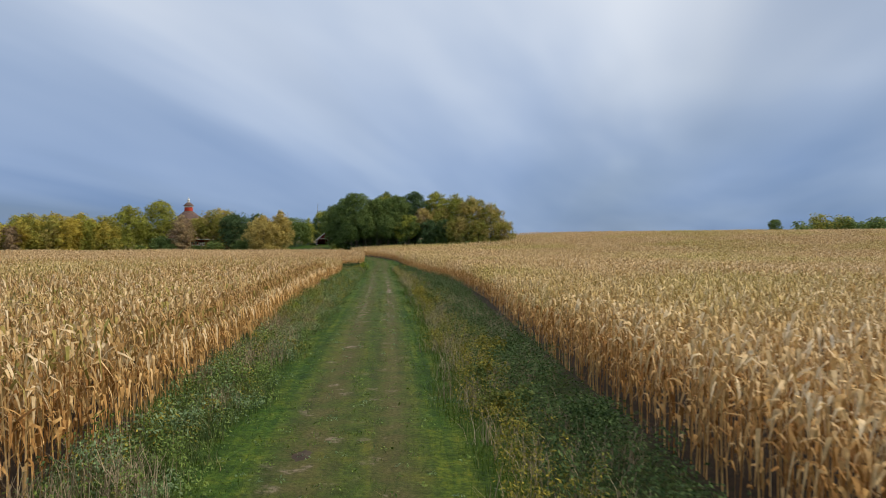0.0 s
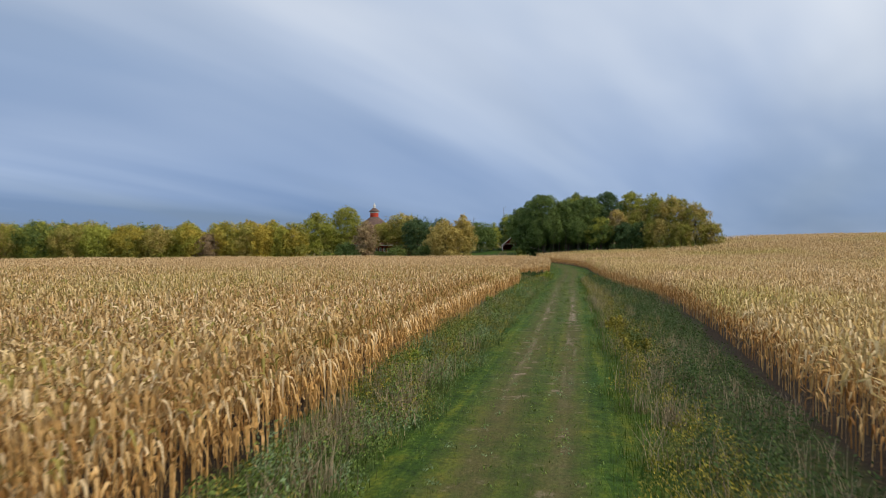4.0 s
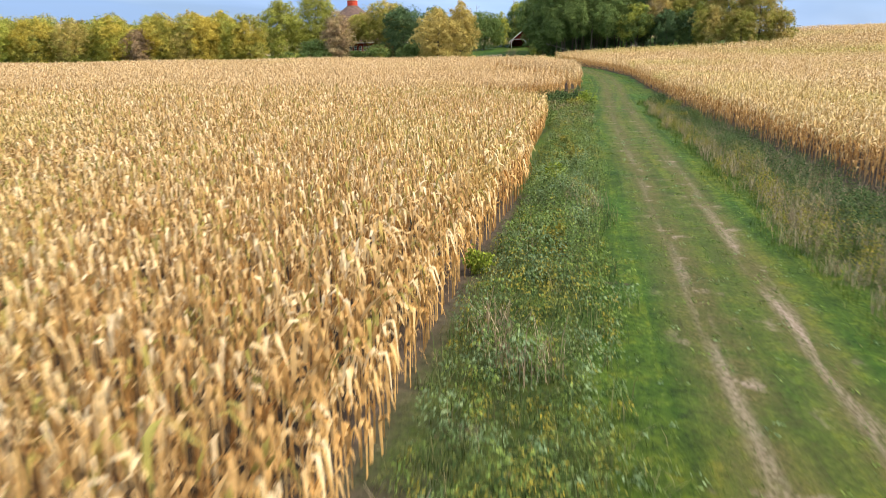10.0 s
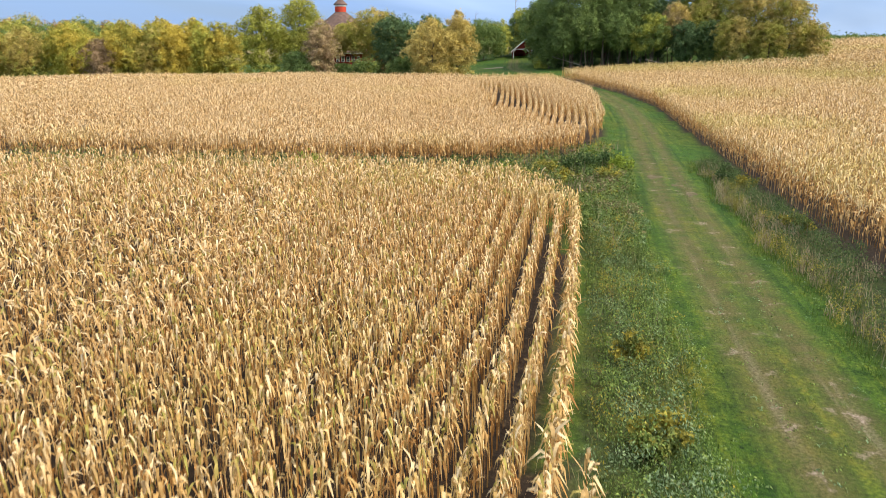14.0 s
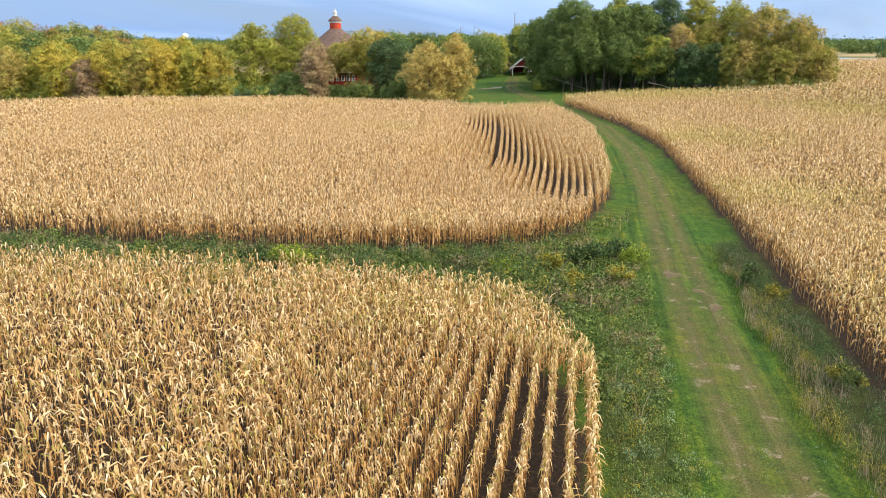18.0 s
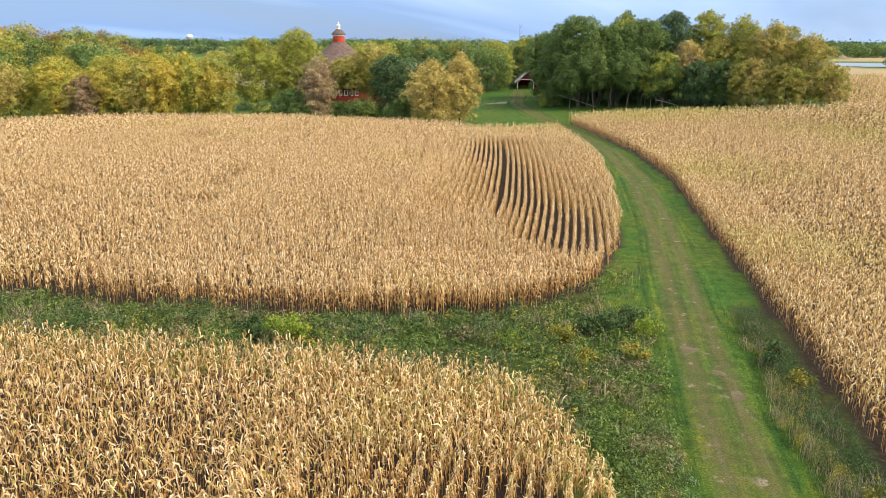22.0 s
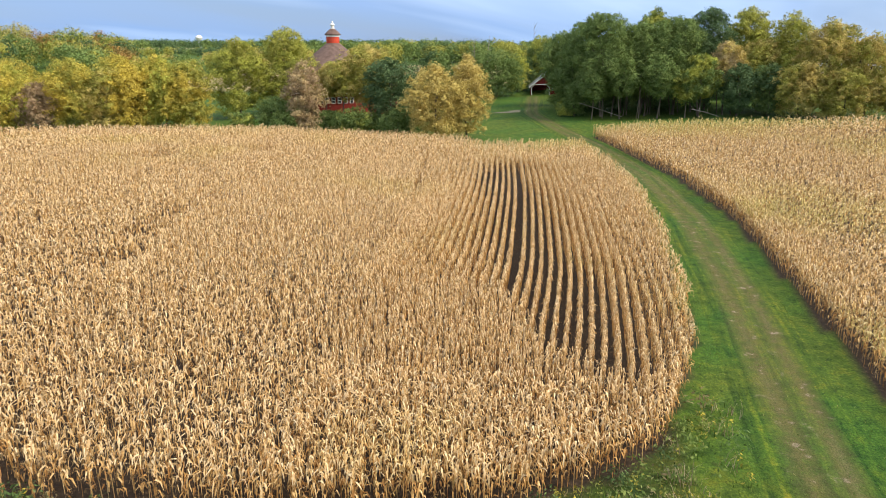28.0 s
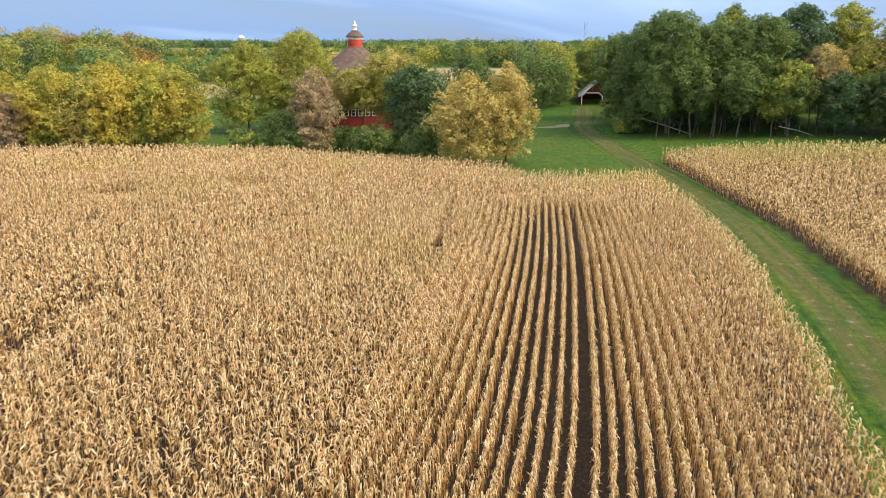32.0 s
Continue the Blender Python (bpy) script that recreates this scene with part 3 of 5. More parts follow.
def corn_blades(rng, P, H, rows_dir, leaves, k, wide, low_from=0.14, reach=0.46):
    """Drooping corn leaves on stalks. P (n, 3) feet, H (n,) heights; leaves grow from the share low_from of the stalk upwards. Returns chunks: upper leaves (0), lower leaves and husks (1)."""
    chunks = []
    n = len(P)
    across = np.arctan2(rows_dir[1], rows_dir[0]) + math.pi / 2 + rng.normal(0, 0.75, n)
    t = np.linspace(0, 1, k)
    shape = np.interp(t, [0, 0.25, 0.6, 1], [0.55, 1.0, 0.8, 0.12])
    for j in range(leaves):
        f = low_from + (1 - low_from) * ((j + 0.5) / leaves) ** 0.7 + rng.normal(0, 0.03, n)
        az = across + math.pi * (j % 2) + rng.normal(0, 0.8, n)
        L = (0.80 - 0.45 * abs(f - 0.62)) * rng.uniform(0.6, 1.15, n)
        # the leaf leaves the stalk steeply, then bends over, some softly and some in a sharp break
        start = rng.uniform(0.35, 1.2, n)
        end = rng.uniform(2.2, 3.05, n) - 1.0 * (rng.random(n) < 0.15)
        bend = rng.uniform(0.2, 0.55, n)
        mid_t = (t[1:] + t[:-1]) / 2
        ang = start[:, None] + (end - start)[:, None] * np.clip((mid_t[None, :] - bend[:, None]) / 0.45 + 0.5, 0, 1)
        step_l = L[:, None] / (k - 1)
        zero = np.zeros((n, 1))
        radial = np.concatenate([zero, np.cumsum(np.sin(ang) * step_l, 1)], 1) * (reach * np.interp(f, [0.3, 0.7, 1.0], [0.75, 1.0, 0.85]))[:, None]
        height = np.concatenate([zero, np.cumsum(np.cos(ang) * step_l, 1)], 1)
        pts = np.stack([np.cos(az)[:, None] * radial, np.sin(az)[:, None] * radial, height], -1)
        tilt = rng.normal(0, 0.45, n)
        side = np.stack([-np.sin(az), np.cos(az), tilt], -1)
        side /= np.linalg.norm(side, axis=1)[:, None]
        base = P.copy()
        base[:, 2] += f * H
        base[:, 2] = np.maximum(base[:, 2], P[:, 2] + 0.1)
        pts[:, :, 2] = np.maximum(pts[:, :, 2], (P[:, 2] - base[:, 2])[:, None] + 0.03)
        v, q = strips(base, pts, wide * rng.uniform(0.7, 1.25, n)[:, None] * shape[None, :], side)
        chunks.append((v, q, 0 if low_from + (1 - low_from) * (j + 0.5) / leaves > 0.55 else 1))
    # stalk, with the tassel at its tip
    lean = rng.normal(0, 0.05, (n, 2))
    kk = 3 if k > 2 else 2
    ts = np.linspace(0, 1, kk)
    pts = np.stack([lean[:, :1] * ts, lean[:, 1:] * ts, (H * 0.98)[:, None] * ts], -1)
    turn = rng.uniform(0, math.pi, n)
    side = np.stack([np.cos(turn), np.sin(turn), 0 * turn], -1)
    v, q = strips(P, pts, np.tile(0.03 * np.linspace(1.0, 0.35, kk) * (1 - (k < 4) * 0.25), (n, 1)), side)
    chunks.append((v, q, 1))
    return chunks


ROW = 0.60        # between the rows


def rows_along(edge, first, last, spacing, step, ylo, yhi, rng):
    """Plant feet in rows that follow an edge line, row after row to the left (spacing < 0) or right."""
    xs, ys = [], []
    for r in range(first, last):
        y = np.arange(ylo, yhi, step) + rng.uniform(0, step)
        y = y + rng.normal(0, step * 0.22, len(y))
        x = edge(y) + spacing * (r - 0.4) + rng.normal(0, 0.025 if r < 16 else 0.18, len(y))
        xs.append(x), ys.append(y)
    return np.concatenate(xs), np.concatenate(ys)


def stand_height(x, y):
    """Corn stands a little higher and lower over tens of metres."""
    h = CORN_HEIGHT * (1 + 0.05 * np.sin(x * 0.19 + y * 0.07) + 0.05 * np.sin(y * 0.13 - x * 0.05))
    for cx, cy, rx, ry in ((-66.8, 171, 3.0, 2.4), (-56.2, 178, 2.2, 1.8), (-68, 190, 3.0, 1.5), (-44, 133.5, 1.6, 3.2), (-46, 140, 1.4, 3.0), (-47.5, 145, 1.2, 2.4)):
        h = h * (1 - 0.42 * np.exp(-(((x - cx) / rx) ** 2 + ((y - cy) / ry) ** 2) ** 2))
    return h


def corn_field(name, label, inside, layouts, mats, seed):
    """One field: layouts yields (x, y, direction, leaves, segments, width) for each fineness."""
    rng = np.random.default_rng(seed)
    chunks = []
    for x, y, d, leaves, k, wide in layouts(rng):
        keep = inside(x, y) & (rng.random(len(x)) > 0.04)
        x, y = x[keep], y[keep]
        # plants in the thick of the field show their upper leaves alone
        deep = inside(x - 3.6, y) & inside(x + 3.6, y) & inside(x, y - 3.0) & inside(x, y + 3.0) & ~open_rows(x, y)
        between = open_rows(x, y) & inside(x + 0.9, y) & ~deep
        outer = ~deep & ~between
        for which, n, low, reach, w in ((outer, leaves, 0.14, 0.58, wide), (between, leaves, 0.34, 0.35, wide * 0.85), (deep, max(4, round(leaves * 0.8)), 0.32, 0.68, wide)):
            if which.any():
                P = np.stack([x[which], y[which], ground(x[which], y[which])], -1)
                H = stand_height(x[which], y[which]) * rng.normal(1.0, 0.055, which.sum())
                chunks += corn_blades(rng, P, H, d, n, k, w, low, reach)
    me = mesh_from(name, *join(chunks)[:2], mats, join(chunks)[2])
    ob = new(name, me)
    return tagged(ob, label, "corn field", kind="stuff")


FINE, MIDDLE, FAR, FARTHEST = (12, 4, 0.062), (9, 3, 0.068), (7, 3, 0.095), (7, 3, 0.17)
STEP = (0.21, 0.25, 0.34, 0.60)


def banded(x, y, d, rings, rng, ring):
    """Keeps the plants of one ring of distance."""
    w = walk_line(x, y)
    keep = (w >= rings[ring]) & (w < rings[ring + 1])
    return x[keep], y[keep], d


RINGS = (0, 8, 24, 60, 1000)


BEYOND = (6, 2, 0.5)


def open_rows(x, y):
    """Where the camera looks down between the rows of the two left-hand fields."""
    edge = left_x(np.clip(y, -40, 96))
    near = (y > 50) & (y < 97.5) & (x > edge - 9.5) & (x < edge + 1)
    return near | (y > 122) & (y < 179) & (x > -27) & (x < -8)


def near_layout(rng):
    x, y = rows_along(left_x, 0, 150, -0.76, 1.5, -40, 97, rng)
    out = (x <= -(y - 2) * 0.97 - 5) | (y <= -7)
    yield x[out], y[out], (0, 1), *BEYOND
    for ring, (spec, step) in enumerate(zip((FINE, MIDDLE, FAR, FARTHEST), STEP)):
        x, y = rows_along(left_x, 0, (30, 90, 190, 190)[ring], -ROW, step, -16, 97, rng)
        ok = (x > -(y - 2) * 0.97 - 5) & (y > -7)
        x, y, d = banded(x[ok], y[ok], (0, 1), RINGS, rng, ring)
        ok = (y < 96.9) & ~((y > 12) & (y < 68.9) & (x > left_x(np.clip(y, -40, 96)) - 0.06))
        yield x[ok], y[ok], d, *spec
        # headland rows across the end
        hy = np.arange(97.3, 105, ROW)
        hx = np.arange(-110, -8, step)
        X, Y = np.meshgrid(hx, hy)
        X, Y = X.ravel() + rng.normal(0, 0.05, X.size), Y.ravel() + rng.normal(0, 0.13, X.size)
        x, y, d = banded(X, Y, (1, 0), RINGS, rng, ring)
        yield x, y, d, *spec


# the wide gap between two rows of the far field; the other rows run along it
gap_x = smooth_line(((100, -18.2), (126, -18.3), (138, -18.9), (143, -19.5), (152, -20.6), (161, -21.8), (170, -23.2), (177, -24.4), (200, -28.5)))


def head_line(x):
    """Inner end of the cross rows at the front of the far field."""
    return np.interp(x, [-60, -25, -19.5, -18.0, -16.0, -12.4, -9.0], [134, 134, 133.5, 131.5, 126.3, 123.2, 123.4])


def block_line(y):
    """Left end of the rows that run ahead; cross rows fill the rest."""
    return np.interp(y, [120, 140, 155, 161, 171, 178], [-33, -33.5, -33.5, -31.8, -33.7, -35.2])


def far_layout(rng):
    for ring, (spec, step) in enumerate(zip((FINE, MIDDLE, FAR, FARTHEST), STEP)):
        k = np.arange(-26, 24)
        off = ROW * (k + 0.5) + np.where(k < 0, -0.13, 0.13)
        Y, O = np.meshgrid(np.arange(112, 200, step), off)
        Y = Y + rng.normal(0, step * 0.22, Y.shape)
        X = gap_x(Y) + O + rng.normal(0, 1, Y.shape) * np.interp(O, [-14, -8], [0.15, 0.025])
        x, y, d = banded(X.ravel(), Y.ravel(), (-0.12, 0.99), RINGS, rng, ring)
        ok = (y > head_line(x)) & (y < 177.8) & (x > block_line(y) + 0.1)
        yield x[ok], y[ok], d, *spec
        X, Y = np.meshgrid(np.arange(-170, -8, step), np.arange(104.5, 202, ROW))
        Y = Y + (far_front(X) - 111.2) * (Y < 135)
        X, Y = X.ravel() + rng.normal(0, 0.06, X.size), Y.ravel() + rng.normal(0, 0.18, X.size)
        x, y, d = banded(X, Y, (1, 0), RINGS, rng, ring)
        ok = (y <= head_line(x)) | (y >= 177.8) | (x < block_line(y) - 0.2 * (y > 158))
        yield x[ok], y[ok], d, *spec


def right_layout(rng):
    x, y = rows_along(right_x, 0, 190, 0.76, 1.5, -40, 180, rng)
    out = (x >= (y + 4) * 0.69 + 5) | (y <= -4)
    yield x[out], y[out], (-0.05, 1), *BEYOND
    for ring, (spec, step) in enumerate(zip((FINE, MIDDLE, FAR, FARTHEST), STEP)):
        apart = (ROW, ROW, ROW * 1.05, ROW * 1.2)[ring]
        x, y = rows_along(right_x, 0, (20, 90, 190, 280)[ring], apart, step * (1.0, 1.05, 1.2, 1.2)[ring], -12, 300, rng)
        x = x - 0.1
        ok = (x < (y + 4) * 0.69 + 5) & (y > -4)
        x, y, d = banded(x[ok], y[ok], (-0.05, 1), RINGS, rng, ring)
        yield x, y, d, *spec


corn_field("corn_field", "dry straw-coloured standing corn in rows beside the track", in_near, near_layout, [CORN_NEAR, CORN_LOW], 11)
corn_field("corn_field", "dry straw-coloured standing corn with open rows beyond the swale", in_far, far_layout, [CORN_TOP, CORN_LOW], 12)
corn_field("corn_field", "half-dry corn with yellow-green patches on a rise", in_right, right_layout, [CORN_GREENISH, CORN_LOW], 13)


# ---- trees ----
def leaf_cloud(rng, lobes, n, size, bunch=1):
    """Leaves on the shells of lobes (centre x, y, z, radius, flatness), in bunches that hang a little. Returns verts and triangles."""
    w = lobes[:, 3] ** 2
    m = max(1, n // bunch)
    pick = rng.choice(len(lobes), m, p=w / w.sum())
    d = rng.normal(0, 1, (m, 3))
    d[:, 2] += 0.3
    d /= np.linalg.norm(d, axis=1)[:, None]
    r = lobes[pick, 3] * (1.02 - 0.30 * rng.random(m) ** 1.7 + 0.06 * rng.normal(0, 1, m))
    c = lobes[pick, :3] + d * r[:, None] * np.stack([np.ones(m), np.ones(m), lobes[pick, 4]], -1)
    c, d = np.repeat(c, bunch, 0), np.repeat(d, bunch, 0)
    n = len(c)
    if bunch > 1:
        c = c + rng.normal(0, 1, (n, 3)) * np.repeat(rng.uniform(0.6, 1.6, m), bunch)[:, None] * size * np.array((1.35, 1.35, 0.9))
        c[:, 2] -= np.hypot(c[:, 0] - np.repeat(c[::bunch, 0], bunch), c[:, 1] - np.repeat(c[::bunch, 1], bunch)) * 0.45
    nrm = d * 1.15 + np.array((0, 0, 0.35)) + rng.normal(0, 0.5, (n, 3))
    nrm /= np.linalg.norm(nrm, axis=1)[:, None]
    u = np.cross(nrm, rng.normal(0, 1, (n, 3)))
    u /= np.linalg.norm(u, axis=1)[:, None]
    v = np.cross(nrm, u)
    s = size * rng.uniform(0.55, 1.3, n)[:, None]
    verts = np.stack([c - u * s, c + u * s * 0.7 - v * s * 0.62, c + u * s * 0.5 + v * s * 0.75 + nrm * s * 0.15], 1).reshape(-1, 3)
    return verts, np.arange(n * 3).reshape(-1, 3)


def limb(bm, a, b, ra, rb, sides=6):
    """A tapered, slightly bent limb from a to b."""
    a, b = Vector(a), Vector(b)
    mid = (a + b) / 2 + Vector((random.uniform(-1, 1), random.uniform(-1, 1), 0.2)) * (b - a).length * 0.06
    rings = []
    for p, r, (q0, q1) in ((a, ra, (a, mid)), (mid, (ra + rb) / 2, (a, b)), (b, rb, (mid, b))):
        z = (q1 - q0).normalized()
        x = z.orthogonal().normalized()
        y = z.cross(x)
        rings.append([bm.verts.new(p + (x * math.cos(k * math.tau / sides) + y * math.sin(k * math.tau / sides)) * r) for k in range(sides)])
    for lo, hi in zip(rings, rings[1:]):
        for k in range(sides):
            bm.faces.new((lo[k], lo[(k + 1) % sides], hi[(k + 1) % sides], hi[k]))


def tree(x, y, height, radius, tone, label, clear=0.06, seed=0, name="tree", leaf=0.15, dense=400, spread=0.75):
    """A tree: a trunk with limbs, and a crown of leaf clumps. clear: bare share of the trunk."""
    rng = np.random.default_rng(seed * 7 + 3)
    random.seed(seed)
    root = new(name, None)
    root.location = (x, y, float(ground(x, y)))
    z0 = height * clear
    # clumps of foliage over a domed crown, uneven in reach and size
    n_lobes = int(36 + radius * 8)
    k = np.arange(n_lobes)
    up = np.clip(1 - 2 * (k + 0.5) / n_lobes + rng.normal(0, 0.06, n_lobes), -1, 1)
    a = k * 2.4 + rng.uniform(0, 6.28) + rng.normal(0, 0.25, n_lobes)
    across = np.sqrt(1 - up ** 2)
    if clear < 0.05:
        across = np.where(up < 0, np.maximum(across, 0.75), across)
    half = (height - z0) / 2
    out = rng.uniform(0.48, 0.92, n_lobes) * (spread / 0.75)
    lr = min(radius, half * 1.25) * rng.uniform(0.13, 0.30, n_lobes)
    low = (z0 + half) + up * (half - lr * 0.85) * rng.uniform(0.82, 1.0, n_lobes)
    lobes = np.stack([np.cos(a) * across * radius * out, np.sin(a) * across * radius * out, low, lr, rng.uniform(0.75, 1.05, n_lobes)], -1)
    # thinner foliage between the clumps
    fill = np.array([(0, 0, z0 + half * f, min(radius, half) * 0.62, half / radius * 0.7 if half < radius else 1.0) for f in (0.65, 1.0, 1.3)])
    lobes = np.concatenate([lobes, fill])
    v, q = leaf_cloud(rng, lobes, int(dense * radius * height), leaf, 14)
    v[:, 2] = np.maximum(v[:, 2], 0.05)
    crown = new("crown", mesh_from("crown", v, q, [TREE_LEAF[tone]]))
    crown.parent = root
    bm = bmesh.new()
    thick = 0.009 * height + 0.015 * radius
    top = height * 0.62
    limb(bm, (0, 0, -0.2), (rng.normal(0, 0.2), rng.normal(0, 0.2), top), thick, thick * 0.4, 8)
    for i in range(min(7, n_lobes)):
        c = lobes[int(i * n_lobes * 0.8 / 7)]
        start = min(top * 0.9, max(height * 0.12, c[2] * 0.55))
        limb(bm, (0, 0, start), tuple(c[:3]), thick * 0.42, thick * 0.1, 5)
    part("trunk", bm, BARK, root)
    return tagged(root, label, "tree")


YL = "bushy yellow-green autumn tree at the field's edge"
tree_line = [  # x, y, height, radius, tone
    (-104.3, 195.6, 8.9, 3.2, "brown"), (-100.5, 199.2, 12.0, 4.6, "yellow_olive"), (-95.5, 200.6, 10.6, 4.3, "olive_ochre"), (-91.8, 202.0, 11.5, 4.0, "yellow"),
    (-87.2, 204.2, 10.8, 4.2, "lime_yellow"), (-83.6, 205.6, 12.0, 3.8, "yellow_olive"), (-109.5, 194.5, 11.5, 4.8, "lime_yellow"), (-116.5, 191.0, 11.2, 5.0, "olive_ochre"),
    (-123.5, 189.0, 11.4, 5.0, "yellow_olive"), (-131.0, 186.5, 10.9, 5.0, "lime"), (-138.5, 184.5, 11.4, 5.2, "olive_ochre"), (-146.5, 182.5, 12.3, 5.2, "green_lime"),
    (-155.0, 179.5, 11.5, 5.3, "olive_ochre"), (-164.0, 176.5, 11.8, 5.5, "green_lime"),
    (-106.5, 206.5, 12.2, 4.4, "lime_yellow"), (-99.5, 209.5, 12.8, 4.6, "yellow_olive"), (-92.8, 211.0, 12.9, 4.4, "lime_yellow"), (-114.5, 202.5, 12.0, 4.8, "yellow_olive"),
]
for i, (x, y, h, r, tone) in enumerate(tree_line):
    words = {"brown": "small brown half-bare tree in the tree line", "lime": "lime-green bushy tree in the tree line", "green_lime": "green bushy tree in the tree line", "olive_ochre": "olive and ochre bushy tree in the tree line"}
    tagged(tree(x, y, h, r * 1.18, tone, words.get(tone, YL), 0.0, 20 + i), group="tree line behind the corn")
yard_trees = [  # x, y, height, radius, tone
    (-85.4, 226.5, 16.0, 5.6, "lime_olive"), (-78.2, 231.5, 17.8, 6.0, "lime_olive"), (-63.6, 207.5, 12.2, 3.3, "tan_brown"), (-56.0, 218.5, 14.2, 6.3, "olive_ochre"),
    (-49.5, 210.0, 12.9, 5.0, "dark"), (-40.4, 202.5, 11.6, 5.0, "ochre"), (-36.0, 205.0, 12.6, 3.5, "ochre"), (-47.5, 232.0, 12.6, 4.6, "green_dark"),
    (-41.0, 262.0, 10.8, 6.4, "green"), (-69.1, 208.0, 6.2, 3.6, "green"), (-60.5, 211.5, 3.4, 3.0, "green"), (-54.5, 206.5, 4.8, 3.4, "green_lime"), (-47.0, 205.5, 4.8, 3.0, "green"), (-66.5, 205.8, 4.0, 2.6, "green"), (-56.5, 213.0, 3.0, 2.6, "green"), (-62.3, 221.0, 11.8, 4.6, "olive_ochre"), (-68.5, 214.0, 5.2, 3.2, "green"), (-62.3, 214.5, 3.2, 2.6, "green"), (-66.8, 224.0, 10.0, 3.2, "olive_ochre"), (-74.5, 206.5, 3.6, 2.2, "green_lime"), (-37.5, 270.0, 10.0, 2.6, "lime"),
]
for i, (x, y, h, r, tone) in enumerate(yard_trees):
    words = {"lime_olive": "tall lime-green and olive tree beside the round barn", "olive_ochre": "broad olive-yellow tree before the round barn", "ochre_lime": "pale brown half-dry tree before the round barn", "dark": "dark green tree before the round barn", "ochre": "ochre autumn tree at the corner of the corn",
             "tan_brown": "pale brown half-dry tree before the round barn", "ochre_tan": "ochre autumn tree", "green": "rounded green tree at the farmyard", "green_dark": "dark green tree behind the farmyard", "green_lime": "low green shrub at the edge of the corn", "lime": "small lime-yellow tree beside the shed"}
    tree(x, y, h, r * 1.06, tone, words[tone], 0.22 if x == -56.0 else 0.42 if x in (-62.3, -66.8) else 0.0, 60 + i)
grove = [  # x, y, height, radius, tone, bare share of the trunk
    (-17.0, 231.0, 18.7, 6.4, "green", 0.13), (-21.0, 236.5, 17.2, 4.6, "green", 0.12), (-25.5, 246.0, 14.8, 4.4, "green", 0.1), (-32.5, 276.0, 13.2, 4.6, "green_lime", 0.1),
    (-10.2, 233.0, 17.0, 5.2, "green", 0.13), (-8.0, 244.0, 18.2, 4.6, "green_lime", 0.3), (-4.6, 232.5, 17.6, 5.0, "green", 0.14), (1.2, 238.0, 18.3, 5.0, "dark", 0.15),
    (8.4, 243.0, 18.2, 4.8, "lime_olive", 0.2), (14.2, 236.0, 16.8, 5.2, "lime_olive", 0.1), (19.0, 229.0, 16.2, 5.8, "ochre_olive", 0.05), (24.4, 226.5, 13.6, 5.2, "olive_ochre", 0.03),
    (28.8, 225.5, 8.2, 3.4, "ochre_olive", 0.0), (-0.4, 229.0, 11.2, 3.4, "green_lime", 0.25), (3.6, 231.5, 12.6, 3.2, "ochre_tan", 0.45), (5.6, 229.5, 9.6, 3.8, "dark", 0.05),
    (10.5, 229.5, 9.2, 3.8, "green_dark", 0.0), (14.5, 225.5, 9.8, 4.2, "ochre_olive", 0.0), (20.6, 223.5, 8.8, 4.2, "olive_ochre", 0.0), (9.5, 234.5, 12.9, 4.2, "olive_ochre", 0.1),
    (-24.2, 238.0, 9.6, 3.2, "green", 0.03), (-21.6, 231.0, 6.8, 2.4, "green", 0.03), (-23.4, 231.5, 3.2, 1.9, "green_lime", 0.0), (-13.6, 227.5, 11.5, 3.0, "green", 0.3), (-7.4, 227.8, 11.2, 3.2, "green", 0.28), (-18.4, 227.5, 9.5, 2.8, "green", 0.3), (-2.8, 228.0, 9.0, 2.6, "green_lime", 0.25),
    (-13.0, 243.0, 14.5, 4.8, "green_dark", 0.05), (-2.5, 246.0, 14.5, 4.8, "green_dark", 0.05), (-25.0, 279.0, 12.5, 5.0, "green_dark", 0.05), (-18.0, 274.0, 13.0, 5.0, "green_dark", 0.05),
    (-15.0, 238.0, 6.0, 4.0, "dark", 0.0), (-7.5, 238.5, 5.6, 4.0, "dark", 0.0), (-0.5, 239.0, 6.0, 4.0, "dark", 0.0), (-21.0, 241.0, 6.5, 3.6, "dark", 0.0), (-37.0, 273.0, 8.5, 4.2, "green_dark", 0.0), (-30.0, 281.0, 11.0, 4.8, "dark", 0.0),
]
for i, (x, y, h, r, tone, clear) in enumerate(grove):
    words = {"green": "tall green tree with bare lower trunk in the grove", "green_lime": "green and lime tree in the grove", "dark": "dark green tree in the grove", "lime_olive": "tall yellow-green tree in the grove", "ochre_olive": "ochre and olive autumn tree at the grove's end",
             "olive_ochre": "olive and ochre tree at the grove's end", "ochre_tan": "slender orange-brown tree in the grove", "green_dark": "dark green understorey tree"}
    tagged(tree(x, y, h, r, tone, words[tone], clear, 100 + i), group="grove trees")


